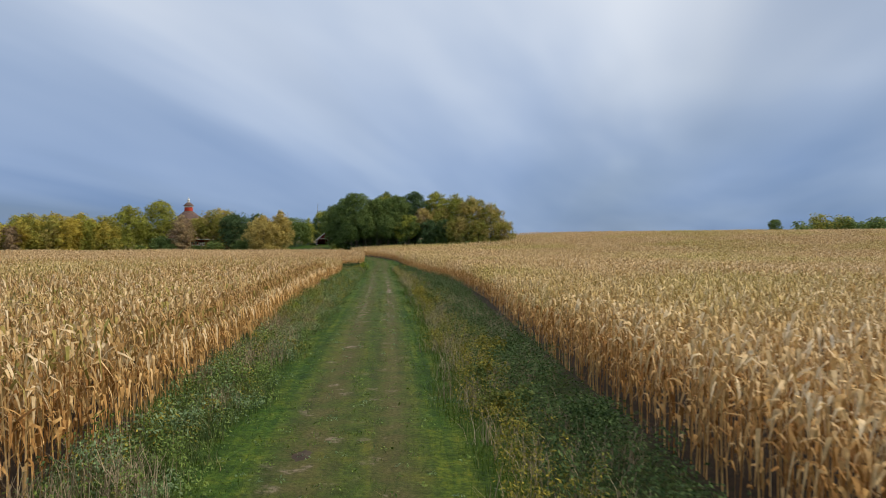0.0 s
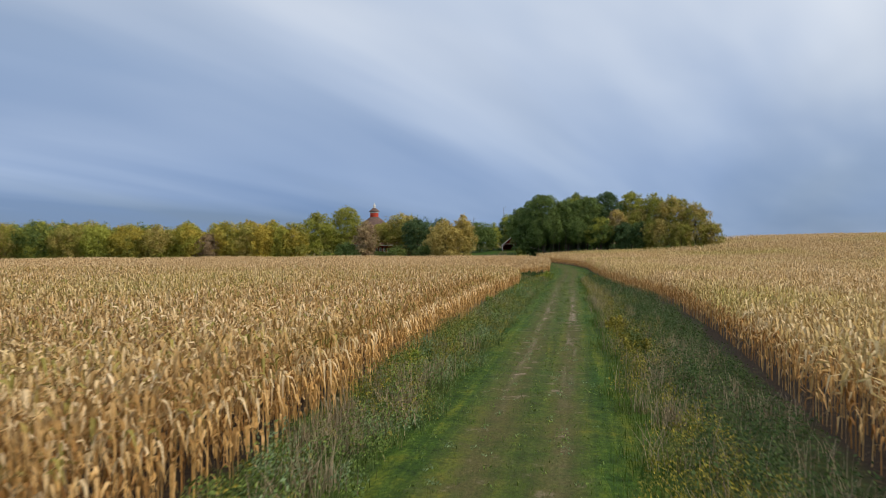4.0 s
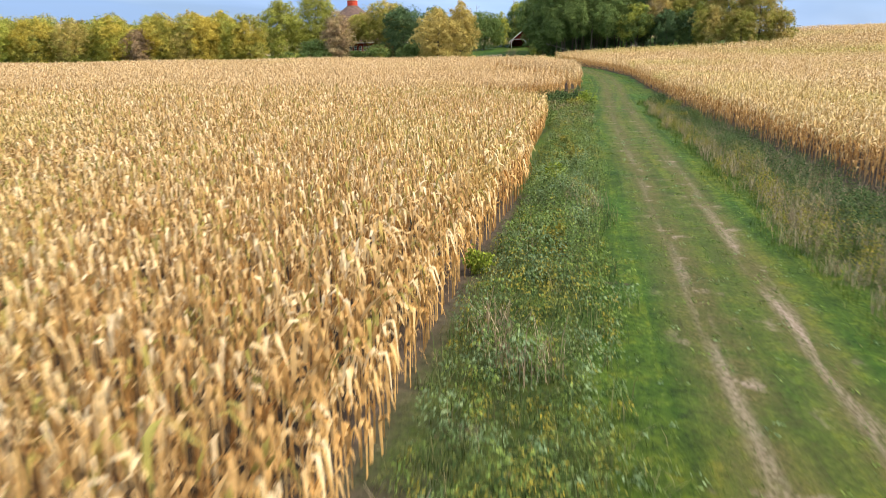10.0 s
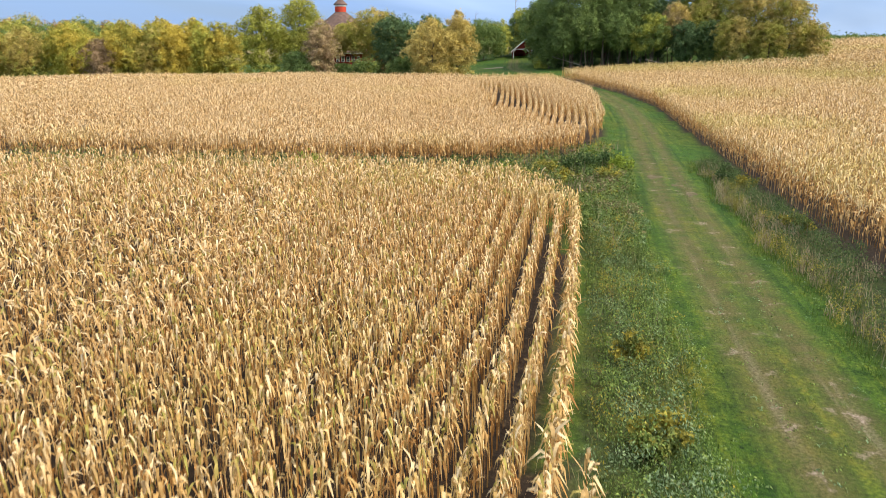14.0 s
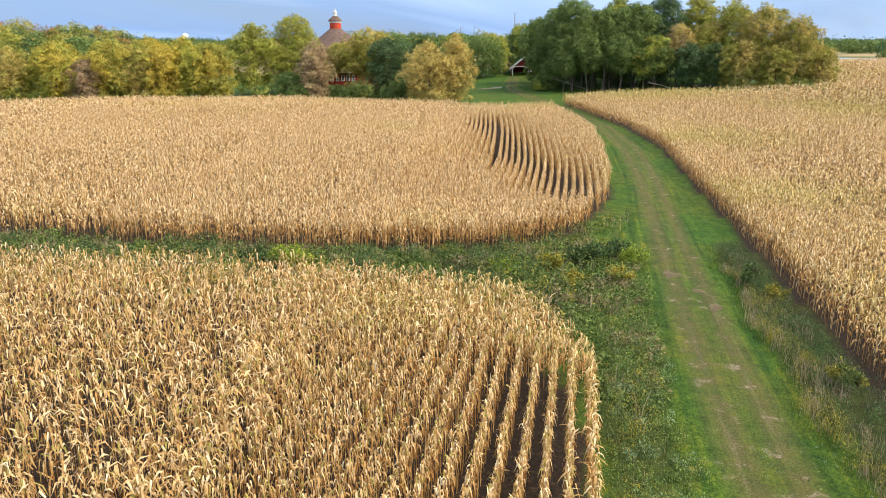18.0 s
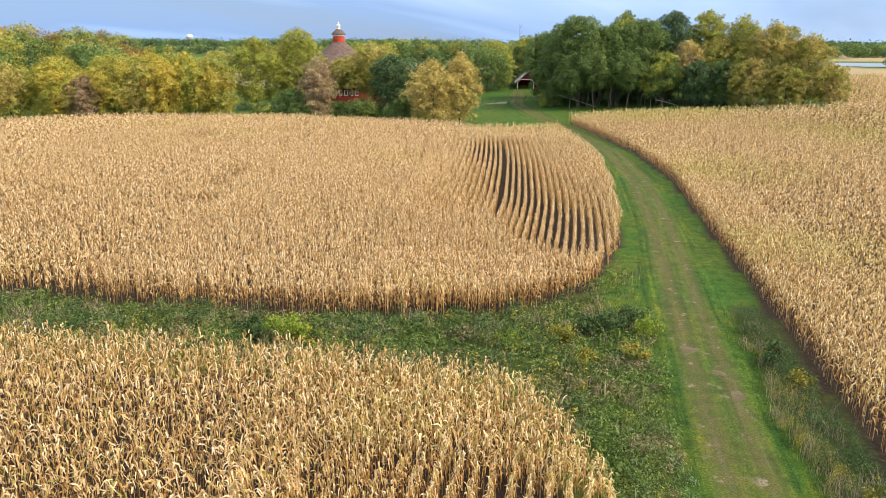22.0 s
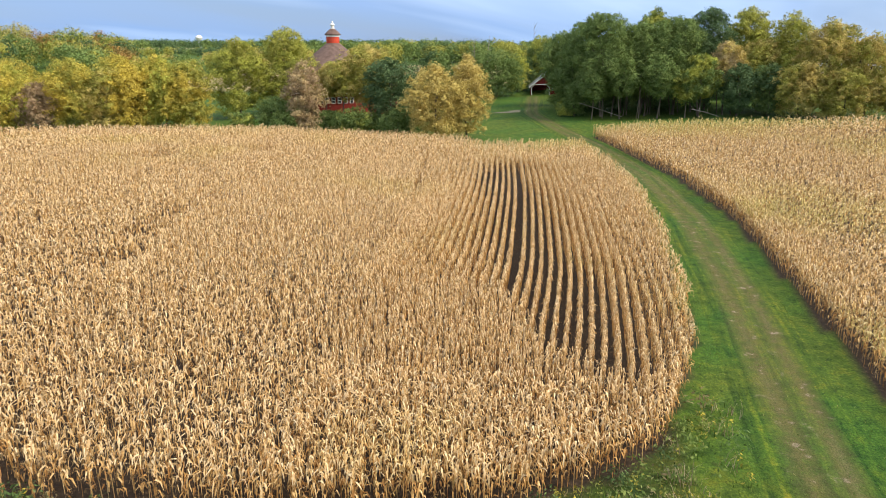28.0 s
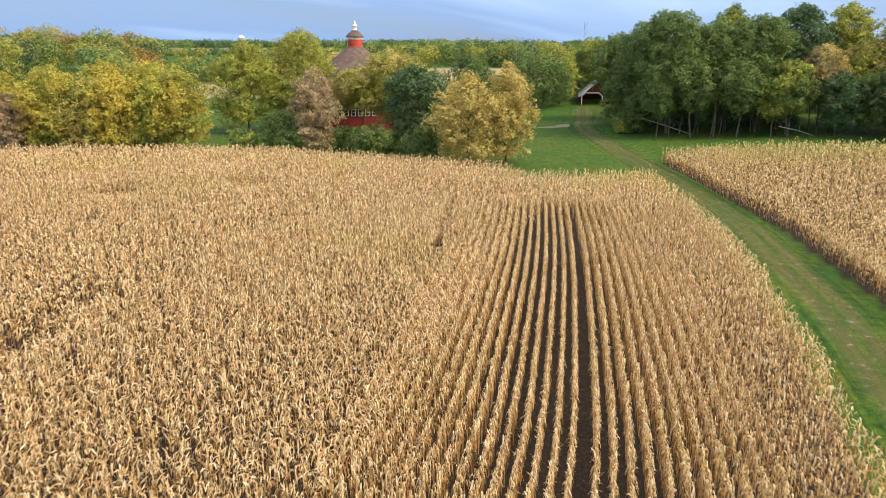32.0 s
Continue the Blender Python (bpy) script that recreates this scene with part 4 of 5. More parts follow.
# ---- round barn ----
ROOF_BROWN = rough_material("brown_shingle_roof", [(0.3, (0.10, 0.065, 0.055)), (0.7, (0.19, 0.13, 0.11))], 1.2, bump=0.5, bump_scale=5.0)
BARN_RED = rough_material("red_barn_paint", [(0.3, (0.15, 0.022, 0.018)), (0.7, (0.26, 0.04, 0.03))], 1.5, stretch=(3, 3, 0.4))
BRIGHT_RED = rough_material("fresh_red_paint", [(0.3, (0.45, 0.05, 0.03)), (0.7, (0.60, 0.09, 0.05))], 1.5)
WHITE = rough_material("white_paint", [(0.3, (0.66, 0.66, 0.64)), (0.7, (0.82, 0.82, 0.80))], 3.0, 0.7, 0.1)
DARK_GLASS = rough_material("dark_window_glass", [(0.3, (0.02, 0.022, 0.025)), (0.7, (0.035, 0.04, 0.045))], 2.0, 0.15, 0.02)
TIN = rough_material("weathered_tin_roof", [(0.3, (0.28, 0.30, 0.31)), (0.7, (0.48, 0.50, 0.50))], 1.2, 0.55, 0.2, metal=0.4)


def lathe(profile, sides=48):
    """Turns a profile of (radius, height) round z."""
    bm = bmesh.new()
    rings = [[bm.verts.new((r * math.cos(k * math.tau / sides), r * math.sin(k * math.tau / sides), z)) for k in range(sides)] for r, z in profile]
    for lo, hi in zip(rings, rings[1:]):
        for k in range(sides):
            bm.faces.new((lo[k], lo[(k + 1) % sides], hi[(k + 1) % sides], hi[k]))
    bmesh.ops.remove_doubles(bm, verts=bm.verts, dist=0.0005)
    return bm


def box(bm, x0, x1, y0, y1, z0, z1, m=None):
    v = [bm.verts.new(p) for p in ((x0, y0, z0), (x1, y0, z0), (x1, y1, z0), (x0, y1, z0), (x0, y0, z1), (x1, y0, z1), (x1, y1, z1), (x0, y1, z1))]
    for f in ((3, 2, 1, 0), (4, 5, 6, 7), (0, 1, 5, 4), (1, 2, 6, 5), (2, 3, 7, 6), (3, 0, 4, 7)):
        bm.faces.new([v[i] for i in f])
    if m is not None:
        bmesh.ops.transform(bm, matrix=m, verts=v)
    return bm


def round_barn(x, y):
    root = new("round_barn", None)
    root.location = (x, y, float(ground(x, y)))
    z = -root.location.z            # heights below are above sea level of the plan
    eave, top, wide = 5.0 + z, 14.2 + z, 14.2
    part("wall", lathe([(13.3, -0.3), (13.3, eave + 0.6), (13.0, eave + 0.6), (13.0, -0.3)], 40), BARN_RED, root, "dark red painted board wall")
    # gently bell-shaped roof in courses of shingles
    prof = []
    for i in range(30):
        f = i / 29
        r = wide + (1.3 - wide) * f
        h = eave + (top - eave) * (f ** 1.12)
        prof += [(r, h), (r - 0.05, h + 0.035)]
    roof = part("roof", lathe(prof, 56), ROOF_BROWN, root, "conical roof of brown shingles")
    part("soffit", lathe([(wide, eave), (wide - 0.05, eave - 0.2), (13.3, eave - 0.1)], 40), WHITE, root)
    cup = part("cupola", lathe([(1.32, top - 0.6), (1.32, top + 1.25)], 24), BRIGHT_RED, root, "bright red round cupola")
    part("band", lathe([(1.30, top + 1.2), (1.40, top + 1.22), (1.40, top + 1.62), (1.30, top + 1.64)], 24), WHITE, cup, "white painted band")
    part("cap", lathe([(1.30, top + 1.62), (1.62, top + 1.60), (1.66, top + 1.72), (1.1, top + 2.3), (0.55, top + 2.75), (0.50, top + 2.8)], 24), ROOF_BROWN, cup, "brown cap roof")
    part("lantern", lathe([(0.50, top + 2.72), (0.50, top + 2.9), (0.36, top + 2.95), (0.36, top + 3.5), (0.52, top + 3.55), (0.40, top + 3.75), (0.16, top + 3.95), (0.2, top + 4.1), (0.05, top + 4.35), (0.001, top + 4.6)], 16), WHITE, cup, "white lantern with a finial")
    for i in range(7):
        a = radians(-90 + 5.5 + i * 5.0)
        m = Matrix.Rotation(a + math.pi / 2, 4, "Z") @ Matrix.Translation((0, -13.32, 3.6 + z))
        glass = part("window", box(bmesh.new(), -0.28, 0.28, -0.03, 0.06, -0.5, 0.5, m), DARK_GLASS, root, "small dark window")
        bm = bmesh.new()
        for b in ((-0.36, -0.28, -0.58, 0.58), (0.28, 0.36, -0.58, 0.58)):
            box(bm, b[0], b[1], -0.09, 0.06, b[2], b[3], m)
        for b in ((-0.28, 0.28, 0.5, 0.58), (-0.28, 0.28, -0.58, -0.5), (-0.28, 0.28, -0.03, 0.03)):
            box(bm, b[0], b[1], -0.085, 0.06, b[2], b[3], m)
        part("window_frame", bm, WHITE, glass, "white window frame")
    m = Matrix.Rotation(radians(-90 + 6.5) + math.pi / 2, 4, "Z") @ Matrix.Translation((0, -13.32, 4.55 + z))
    part("sign", box(bmesh.new(), -0.8, 0.8, -0.08, 0.05, -0.22, 0.22, m), WHITE, root, "small white sign board")
    return tagged(root, "red round barn with brown conical roof behind trees", "barn")


round_barn(-72.0, 242.0)


SHED_RED = rough_material("weathered_dark_red_boards", [(0.3, (0.11, 0.016, 0.014)), (0.7, (0.19, 0.03, 0.024))], 1.5, stretch=(3, 3, 0.4))


def cart_shed(x, y, turn):
    """A low red shed with a wide white-framed cart door and a tin roof."""
    root = new("cart_shed", None)
    root.location, root.rotation_euler = (x, y, float(ground(x, y)) - 0.05), (0, 0, radians(turn))
    w, deep, low, ridge = 3.6, 9.0, 1.9, 4.85
    # front wall with the door cut out of it, corners of the opening sloped
    bm = bmesh.new()
    outer = [(-w, 0), (-w, low), (0, ridge), (w, low), (w, 0)]
    dx0, dx1, dh = -3.35, 0.45, 2.2
    hole = [(dx0, 0), (dx0, dh - 0.6), (dx0 + 0.6, dh), (dx1 - 0.6, dh), (dx1, dh - 0.6), (dx1, 0)]
    ring = [(-w, 0), (-w, low), (0, ridge), (w, low), (w, 0)] + hole[::-1]
    front = [bm.verts.new((px, 0, pz)) for px, pz in ring]
    face = bm.faces.new(front)
    r = bmesh.ops.extrude_face_region(bm, geom=[face])
    bmesh.ops.translate(bm, verts=[g for g in r["geom"] if isinstance(g, bmesh.types.BMVert)], vec=(0, 0.15, 0))
    bmesh.ops.triangulate(bm, faces=bm.faces[:])
    part("front_wall", bm, SHED_RED, root, "red board gable wall")
    for s in (-1, 1):
        part("side_wall", box(bmesh.new(), s * w - 0.07, s * w + 0.07, 0.15, deep, 0, low - 0.06), SHED_RED, root)
    bm = bmesh.new()
    back = [bm.verts.new((px, deep, pz)) for px, pz in outer]
    face = bm.faces.new(back)
    r = bmesh.ops.extrude_face_region(bm, geom=[face])
    bmesh.ops.translate(bm, verts=[g for g in r["geom"] if isinstance(g, bmesh.types.BMVert)], vec=(0, 0.15, 0))
    part("back_wall", bm, SHED_RED, root)
    for s in (-1, 1):
        bm = bmesh.new()
        n = 14
        for i in range(n):
            y0, y1 = -0.5 + i * (deep + 1) / n, -0.5 + (i + 0.9) * (deep + 1) / n
            v = [bm.verts.new((s * px, yy, pz + dz)) for px, pz, dz in ((w + 0.45, low - 0.36, 0.02), (0, ridge, 0.04), (0, ridge, 0.11), (w + 0.45, low - 0.36, 0.08)) for yy in (y0, y1)]
            for f in ((0, 1, 3, 2), (2, 3, 5, 4), (4, 5, 7, 6), (6, 7, 1, 0), (0, 2, 4, 6), (1, 7, 5, 3)):
                bm.faces.new([v[k] for k in f])
        box(bm, 0, 0.001, 0, 0.001, ridge, ridge + 0.001)
        part("roof_slope", bm, TIN, root, "grey ribbed tin roof slope")
    # white trim round the cart door
    bm = bmesh.new()
    t = 0.17
    inner = [(dx0, 0), (dx0, dh - 0.6), (dx0 + 0.6, dh), (dx1 - 0.6, dh), (dx1, dh - 0.6), (dx1, 0)]
    out = [(dx0 - t, 0), (dx0 - t, dh - 0.55), (dx0 + 0.5, dh + t), (dx1 - 0.5, dh + t), (dx1 + t, dh - 0.55), (dx1 + t, 0)]
    for i in range(5):
        v = [bm.verts.new((px, yy, pz)) for px, pz in (inner[i], inner[i + 1], out[i + 1], out[i]) for yy in (-0.06, -0.002)]
        for f in ((0, 2, 4, 6), (1, 7, 5, 3), (0, 1, 3, 2), (2, 3, 5, 4), (4, 5, 7, 6), (6, 7, 1, 0)):
            bm.faces.new([v[k] for k in f])
    part("door_frame", bm, WHITE, root, "white frame of the open cart door")
    win = part("window", box(bmesh.new(), 1.20, 1.80, -0.03, -0.003, 1.1, 2.3), DARK_GLASS, root)
    bm = bmesh.new()
    for b in ((1.08, 1.20, 0.98, 2.42), (1.80, 1.92, 0.98, 2.42)):
        box(bm, b[0], b[1], -0.07, -0.003, b[2], b[3])
    for b in ((1.20, 1.80, 2.3, 2.42), (1.20, 1.80, 0.98, 1.1)):
        box(bm, b[0], b[1], -0.07, -0.003, b[2], b[3])
    part("window_frame", bm, WHITE, win)
    part("bargeboard", box(bmesh.new(), 0, 5.2, -0.56, -0.5, -0.1, 0.1, Matrix.Translation((-4.05, 0, 1.58)) @ Matrix.Rotation(-math.atan2(3.31, 4.05), 4, "Y")), WHITE, root)
    return tagged(root, "small red shed with an open white-framed cart door", "shed")


cart_shed(-30.0, 264.0, 8)


# ---- far land: woods, lake, fields ----
def woods(name, label, spots, tones, seed, leaf=1.2, per=70):
    """A far wood: many crowns, seen only as a whole."""
    rng = np.random.default_rng(seed)
    chunks = []
    for x, y, h, r in spots:
        k = 9
        a = rng.uniform(0, 6.28, k)
        lobes = np.stack([x + np.cos(a) * r * 0.55, y + np.sin(a) * r * 0.55, ground(x, y) + h * rng.uniform(0.25, 0.82, k), r * rng.uniform(0.32, 0.55, k), rng.uniform(0.7, 1.0, k)], -1)
        lobes[0, :3] = (x, y, ground(x, y) + h - r * 0.5)
        v, q = leaf_cloud(rng, lobes, per * 2, leaf * 0.72 * r / 5, 5)
        chunks.append((v, q, rng.integers(0, len(tones))))
    v, q, m = join(chunks)
    return tagged(new(name, mesh_from(name, v, q, [TREE_LEAF[t] for t in tones], m)), label, "woodland", kind="stuff")


def scatter(rng, n, x0, x1, y0, y1, h0, h1, r0, r1, depth=None):
    x, y = rng.uniform(x0, x1, n), rng.uniform(y0, y1, n)
    return np.stack([x, y, rng.uniform(h0, h1, n), rng.uniform(r0, r1, n)], -1)


_r = np.random.default_rng(5)
hill = scatter(_r, 480, -470, -120, 290, 470, 13.5, 18.5, 5.0, 7.5)
hill[:, 2] += 5.0 * (hill[:, 1] > 400) * _r.random(len(hill))
inside = -132 - 0.74 * (hill[:, 1] - 260) - hill[:, 0]
hill[:, 2] *= np.clip(0.6 + 0.4 * inside / 45, 0.6, 1.0)
hill = hill[(inside > 0) & (hill[:, 0] > -1.25 * hill[:, 1] + 40)]
woods("woodland", "autumn woodland of mixed green, yellow and rusty trees behind the farm", hill, ["olive", "green", "olive_ochre", "dark", "green", "olive", "rust", "green_lime"], 6, 0.5, 640)
edge = scatter(_r, 60, -215, -118, 325, 430, 4.0, 7.0, 3.5, 5.5)
woods("woodland", "low olive and green trees along a field edge", edge, ["olive", "green", "ochre", "green"], 17, 0.7, 300)
low = scatter(_r, 130, -330, -95, 500, 640, 2.5, 4.5, 4, 6)
woods("woodland", "low green trees beyond the fields", low, ["green", "olive", "dark"], 16, 0.95, 160)
tree(-277.0, 371.0, 13.5, 4.5, "red", "bright red autumn tree in the woodland", 0.1, 310, leaf=0.3, dense=60)
behind = scatter(_r, 190, -130, 25, 375, 470, 6, 9.5, 3.5, 6)
woods("woodland", "green woodland beyond the stubble field", behind, ["green", "olive", "green_lime", "olive", "dark"], 7, 0.52, 500)
yard_back = scatter(_r, 26, -17, 14, 252, 276, 9, 14, 3.5, 5)
woods("woodland", "dark trees in the depth of the grove", yard_back, ["green", "dark", "green_lime"], 8, 0.6, 420)
rise = scatter(np.random.default_rng(31), 110, 152, 262, 270, 330, 6.5, 10.0, 4, 6)
rise = rise[(0.55 * rise[:, 0] + 0.85 * rise[:, 1] > 322) & (rise[:, 0] > 0.525 * rise[:, 1] + 5)]
woods("woodland", "green trees on the rise beyond the field", rise, ["green", "dark", "green", "olive"], 9, 0.68, 360)
far_line = scatter(_r, 300, 60, 950, 1000, 1280, 11, 17, 8, 12)
woods("woodland", "far line of trees beyond the lake", far_line, ["dark", "green", "dark", "green_dark"], 10, 0.8, 220)
ridge = scatter(_r, 440, -1700, 1500, 1600, 2400, 10, 17, 16, 24)
woods("woodland", "distant wooded ridge", ridge, ["green", "dark"], 14, 0.8, 240)
tagged(tree(143.0, 284.0, 7.8, 2.8, "green", "lone green tree on the field's rise", 0.05, 301), group="")

WATER = rough_material("lake_water", [(0.3, (0.16, 0.20, 0.24)), (0.7, (0.21, 0.25, 0.29))], 0.05, 0.3, 0.02)


def lake(x, y, long, wide, turn):
    bm = bmesh.new()
    rng = np.random.default_rng(3)
    ring = []
    for k in range(40):
        a = k * math.tau / 40
        r = 1 + 0.12 * math.sin(3 * a) + 0.06 * math.sin(7 * a + 1)
        ring.append(bm.verts.new((math.cos(a) * long * r, math.sin(a) * wide * r, 0)))
    bm.faces.new(ring)
    me = bpy.data.meshes.new("lake")
    bm.to_mesh(me)
    bm.free()
    me.materials.append(WATER)
    ob = new("lake", me)
    ob.location, ob.rotation_euler = (x, y, float(max(ground(x + dx, y) for dx in (-60, 0, 60))) + 0.15), (0, 0, radians(turn))
    return tagged(ob, "pale lake in the low land beyond the fields", "lake", kind="structure")


lake(190.0, 725.0, 105.0, 52.0, -8)
tree(178.0, 655.0, 9.0, 8.0, "green", "broad green tree on the lake shore", 0.0, 305, leaf=0.5, dense=40)


def water_tower(x, y):
    root = new("water_tower", None)
    root.location = (x, y, float(ground(x, y)))
    part("shaft", lathe([(5.5, 0), (2.2, 4), (1.8, 13), (3.5, 17)], 20), WHITE, root)
    part("tank", lathe([(1.8, 15), (7, 19), (9, 23), (8, 27), (4, 30), (0.01, 31)], 24), WHITE, root, "bulging white tank")
    return tagged(root, "far white water tower on the ridge", "water tower")


water_tower(-1075.0, 1850.0)


# ---- grass and weeds ----
def wave(x, y, s, p=0.0):
    """Smooth patches between 0 and 1."""
    return 0.5 + 0.5 * np.sin(x * s * 1.3 + 1.7 * np.sin(y * s * 0.9 + p) + p) * np.sin(y * s * 1.1 + 1.3 * np.sin(x * s * 0.7 - p) + 2 * p)


def leafy(rng, x, y, h, r, count, size, droop=0.0):
    """Weeds: leaves round upright stems. Returns verts and quads."""
    n = len(x)
    m = n * count
    i = np.repeat(np.arange(n), count)
    f = rng.random(m) ** 0.75
    a = rng.uniform(0, math.tau, m)
    rad = r[i] * np.sqrt(rng.random(m)) * (1.05 - 0.5 * f)
    c = np.stack([x[i] + np.cos(a) * rad, y[i] + np.sin(a) * rad, ground(x[i], y[i]) + 0.03 + h[i] * f], -1)
    nrm = np.stack([np.cos(a) * 0.7, np.sin(a) * 0.7, np.full(m, 0.9)], -1) + rng.normal(0, 0.45, (m, 3))
    nrm /= np.linalg.norm(nrm, axis=1)[:, None]
    u = np.stack([np.cos(a), np.sin(a), rng.normal(0.25, 0.4, m)], -1)
    u -= nrm * (u * nrm).sum(1)[:, None]
    u /= np.linalg.norm(u, axis=1)[:, None]
    v = np.cross(nrm, u)
    s = size * rng.uniform(0.5, 1.3, m)[:, None]
    verts = np.stack([c - u * s * 0.2, c + u * s * 0.7 - v * s * 0.38, c + u * s * 1.6, c + u * s * 0.7 + v * s * 0.38], 1).reshape(-1, 3)
    return verts, np.arange(m * 4).reshape(-1, 4)


def blades(rng, x, y, h, count, wide, lean=0.35, k=2, spread=0.06):
    """Tufts of narrow blades."""
    n = len(x)
    m = n * count
    i = np.repeat(np.arange(n), count)
    a = rng.uniform(0, math.tau, m)
    bx, by = x[i] + rng.normal(0, spread, m), y[i] + rng.normal(0, spread, m)
    base = np.stack([bx, by, ground(bx, by) + 0.005], -1)
    t = np.linspace(0, 1, k)
    hh = h[i] * rng.uniform(0.55, 1.15, m)
    reach = hh * rng.uniform(0.05, lean * 2, m)
    pts = np.stack([np.cos(a)[:, None] * reach[:, None] * t ** 2, np.sin(a)[:, None] * reach[:, None] * t ** 2, hh[:, None] * (t - 0.15 * t ** 3)], -1)
    side = np.stack([-np.sin(a), np.cos(a), 0 * a], -1)
    return strips(base, pts, wide * np.linspace(1, 0.25, k)[None, :] * np.ones((m, 1)), side)


def stuff(name, label, category, chunks, mats):
    v, q, m = join(chunks)
    return tagged(new(name, mesh_from(name, v, q, mats, m)), label, category, kind="stuff")


rng = np.random.default_rng(77)


def strip_points(n, lo, hi, y0, y1):
    """Random feet between two lines x = lo(y) and x = hi(y)."""
    y = rng.uniform(y0, y1, n)
    f = rng.random(n)
    return lo(y) + (hi(y) - lo(y)) * f, y, f


# short grass of the track
x, y, f = strip_points(7400, lambda v: track_x(v) - 2.7, lambda v: track_x(v) + 2.7, -1, 108)
off = np.abs(np.abs(x - track_x(y) - 0.08) - 0.75)
keep = rng.random(len(x)) < np.clip((off - 0.1) / 0.5, 0.06, 1)
x, y = x[keep], y[keep]
chunks = [(*blades(rng, x, y, rng.uniform(0.04, 0.10, len(x)), 6, 0.018, 0.7, 2, 0.1), 0)]
x, y, f = strip_points(2600, lambda v: track_x(v) - 3.4, lambda v: track_x(v) + 2.8, 104, 200)
chunks.append((*blades(rng, x, y, rng.uniform(0.05, 0.11, len(x)), 5, 0.028, 0.8, 2, 0.14), 0))
x, y, f = strip_points(1300, lambda v: track_x(v) - 2.6, lambda v: track_x(v) + 2.6, -1, 95)
chunks.append((*leafy(rng, x, y, rng.uniform(0.03, 0.08, len(x)), rng.uniform(0.06, 0.16, len(x)), 9, 0.035), 1))
stuff("track_grass", "short mown grass and clover on the track", "grass", chunks, [GRASS, WEED_GREEN])

# left verge: from the corn to the mown grass; a bare strip beside the corn farther on
L_LO, L_HI = (lambda v: left_x(np.clip(v, -40, 96)) + 0.12 + 0.5 * ease(40, 50, v) * (1 - ease(70, 80, v))), (lambda v: track_x(v) - 2.0 + 0.25 * np.sin(v * 0.9))
chunks = []
x, y, f = strip_points(3000, L_LO, L_HI, 0, 104)
w = wave(x, y, 0.75)
bank = np.sin(np.clip(f + 0.12, 0.05, 1) * 2.75)
h = (0.22 + 0.70 * w * bank) * rng.uniform(0.55, 1.3, len(x))
mix = rng.random(len(x)) < np.clip(wave(x, y, 0.35, 2.2) * 1.3 - 0.45, 0.06, 0.6)
chunks.append((*leafy(rng, x[~mix], y[~mix], h[~mix], 0.13 + 0.18 * w[~mix], 34, 0.036), 0))
chunks.append((*leafy(rng, x[mix], y[mix], h[mix] * 1.15, 0.12 + 0.15 * w[mix], 34, 0.034), 3))
x, y, f = strip_points(4200, L_LO, L_HI, 0, 106)
chunks.append((*blades(rng, x, y, rng.uniform(0.18, 0.55, len(x)), 6, 0.014, 0.5, 3, 0.11), 1))
x, y, f = strip_points(1100, L_LO, L_HI, 0, 104)
keep = (wave(x, y, 0.55, 2.0) > 0.5 + 0.35 * (y > 32)) & (f > 0.1) & (f < 0.85)
chunks.append((*blades(rng, x[keep], y[keep], rng.uniform(0.45, 0.95, keep.sum()), 15, 0.019, 0.35, 3, 0.13), 2))
# bushy weeds in clumps, some broad-leaved, and stands of pale dry grass
x, y, f = strip_points(620, L_LO, L_HI, 0, 104)
keep = (f > 0.12) & (f < 0.8) & (wave(x, y, 0.9, 4.0) > 0.35)
x, y = x[keep], y[keep]
tall = rng.uniform(0.45, 1.0, len(x))
kind = rng.random(len(x))
for lo, hi, m, size in ((0, 0.5, 0, 0.045), (0.5, 0.7, 4, 0.042), (0.7, 1, 3, 0.034)):
    pick = (kind >= lo) & (kind < hi)
    chunks.append((*leafy(rng, x[pick], y[pick], tall[pick], 0.2 + 0.25 * tall[pick], 100, size), m))
x, y, f = strip_points(700, L_LO, L_HI, 34, 102)
keep = (f > 0.1) & (f < 0.72) & (wave(x, y, 0.8, 11.0) > 0.25)
x, y = x[keep], y[keep]
tall = rng.uniform(0.4, 0.95, len(x))
kind = np.where(wave(x, y, 0.45, 13.0) > 0.62, 3, np.where(rng.random(len(x)) < 0.4, 4, 0))
for m, size in ((0, 0.045), (3, 0.032), (4, 0.04)):
    pick = kind == m
    chunks.append((*leafy(rng, x[pick], y[pick], tall[pick], 0.2 + 0.22 * tall[pick], 80, size), m))
x, y, f = strip_points(260, L_LO, L_HI, 0, 36)
keep = (f > 0.25) & (f < 0.75) & (wave(x, y, 0.5, 6.0) > 0.5)
chunks.append((*blades(rng, x[keep], y[keep], rng.uniform(0.5, 0.95, keep.sum()), 34, 0.014, 0.3, 3, 0.2), 2))
stuff("verge_weeds", "green weeds, tall grass and dry stems on the verge", "weeds", chunks, [WEED_GREEN, VERGE_GRASS, WEED_TAN, WEED_GOLD, WEED_DARK])

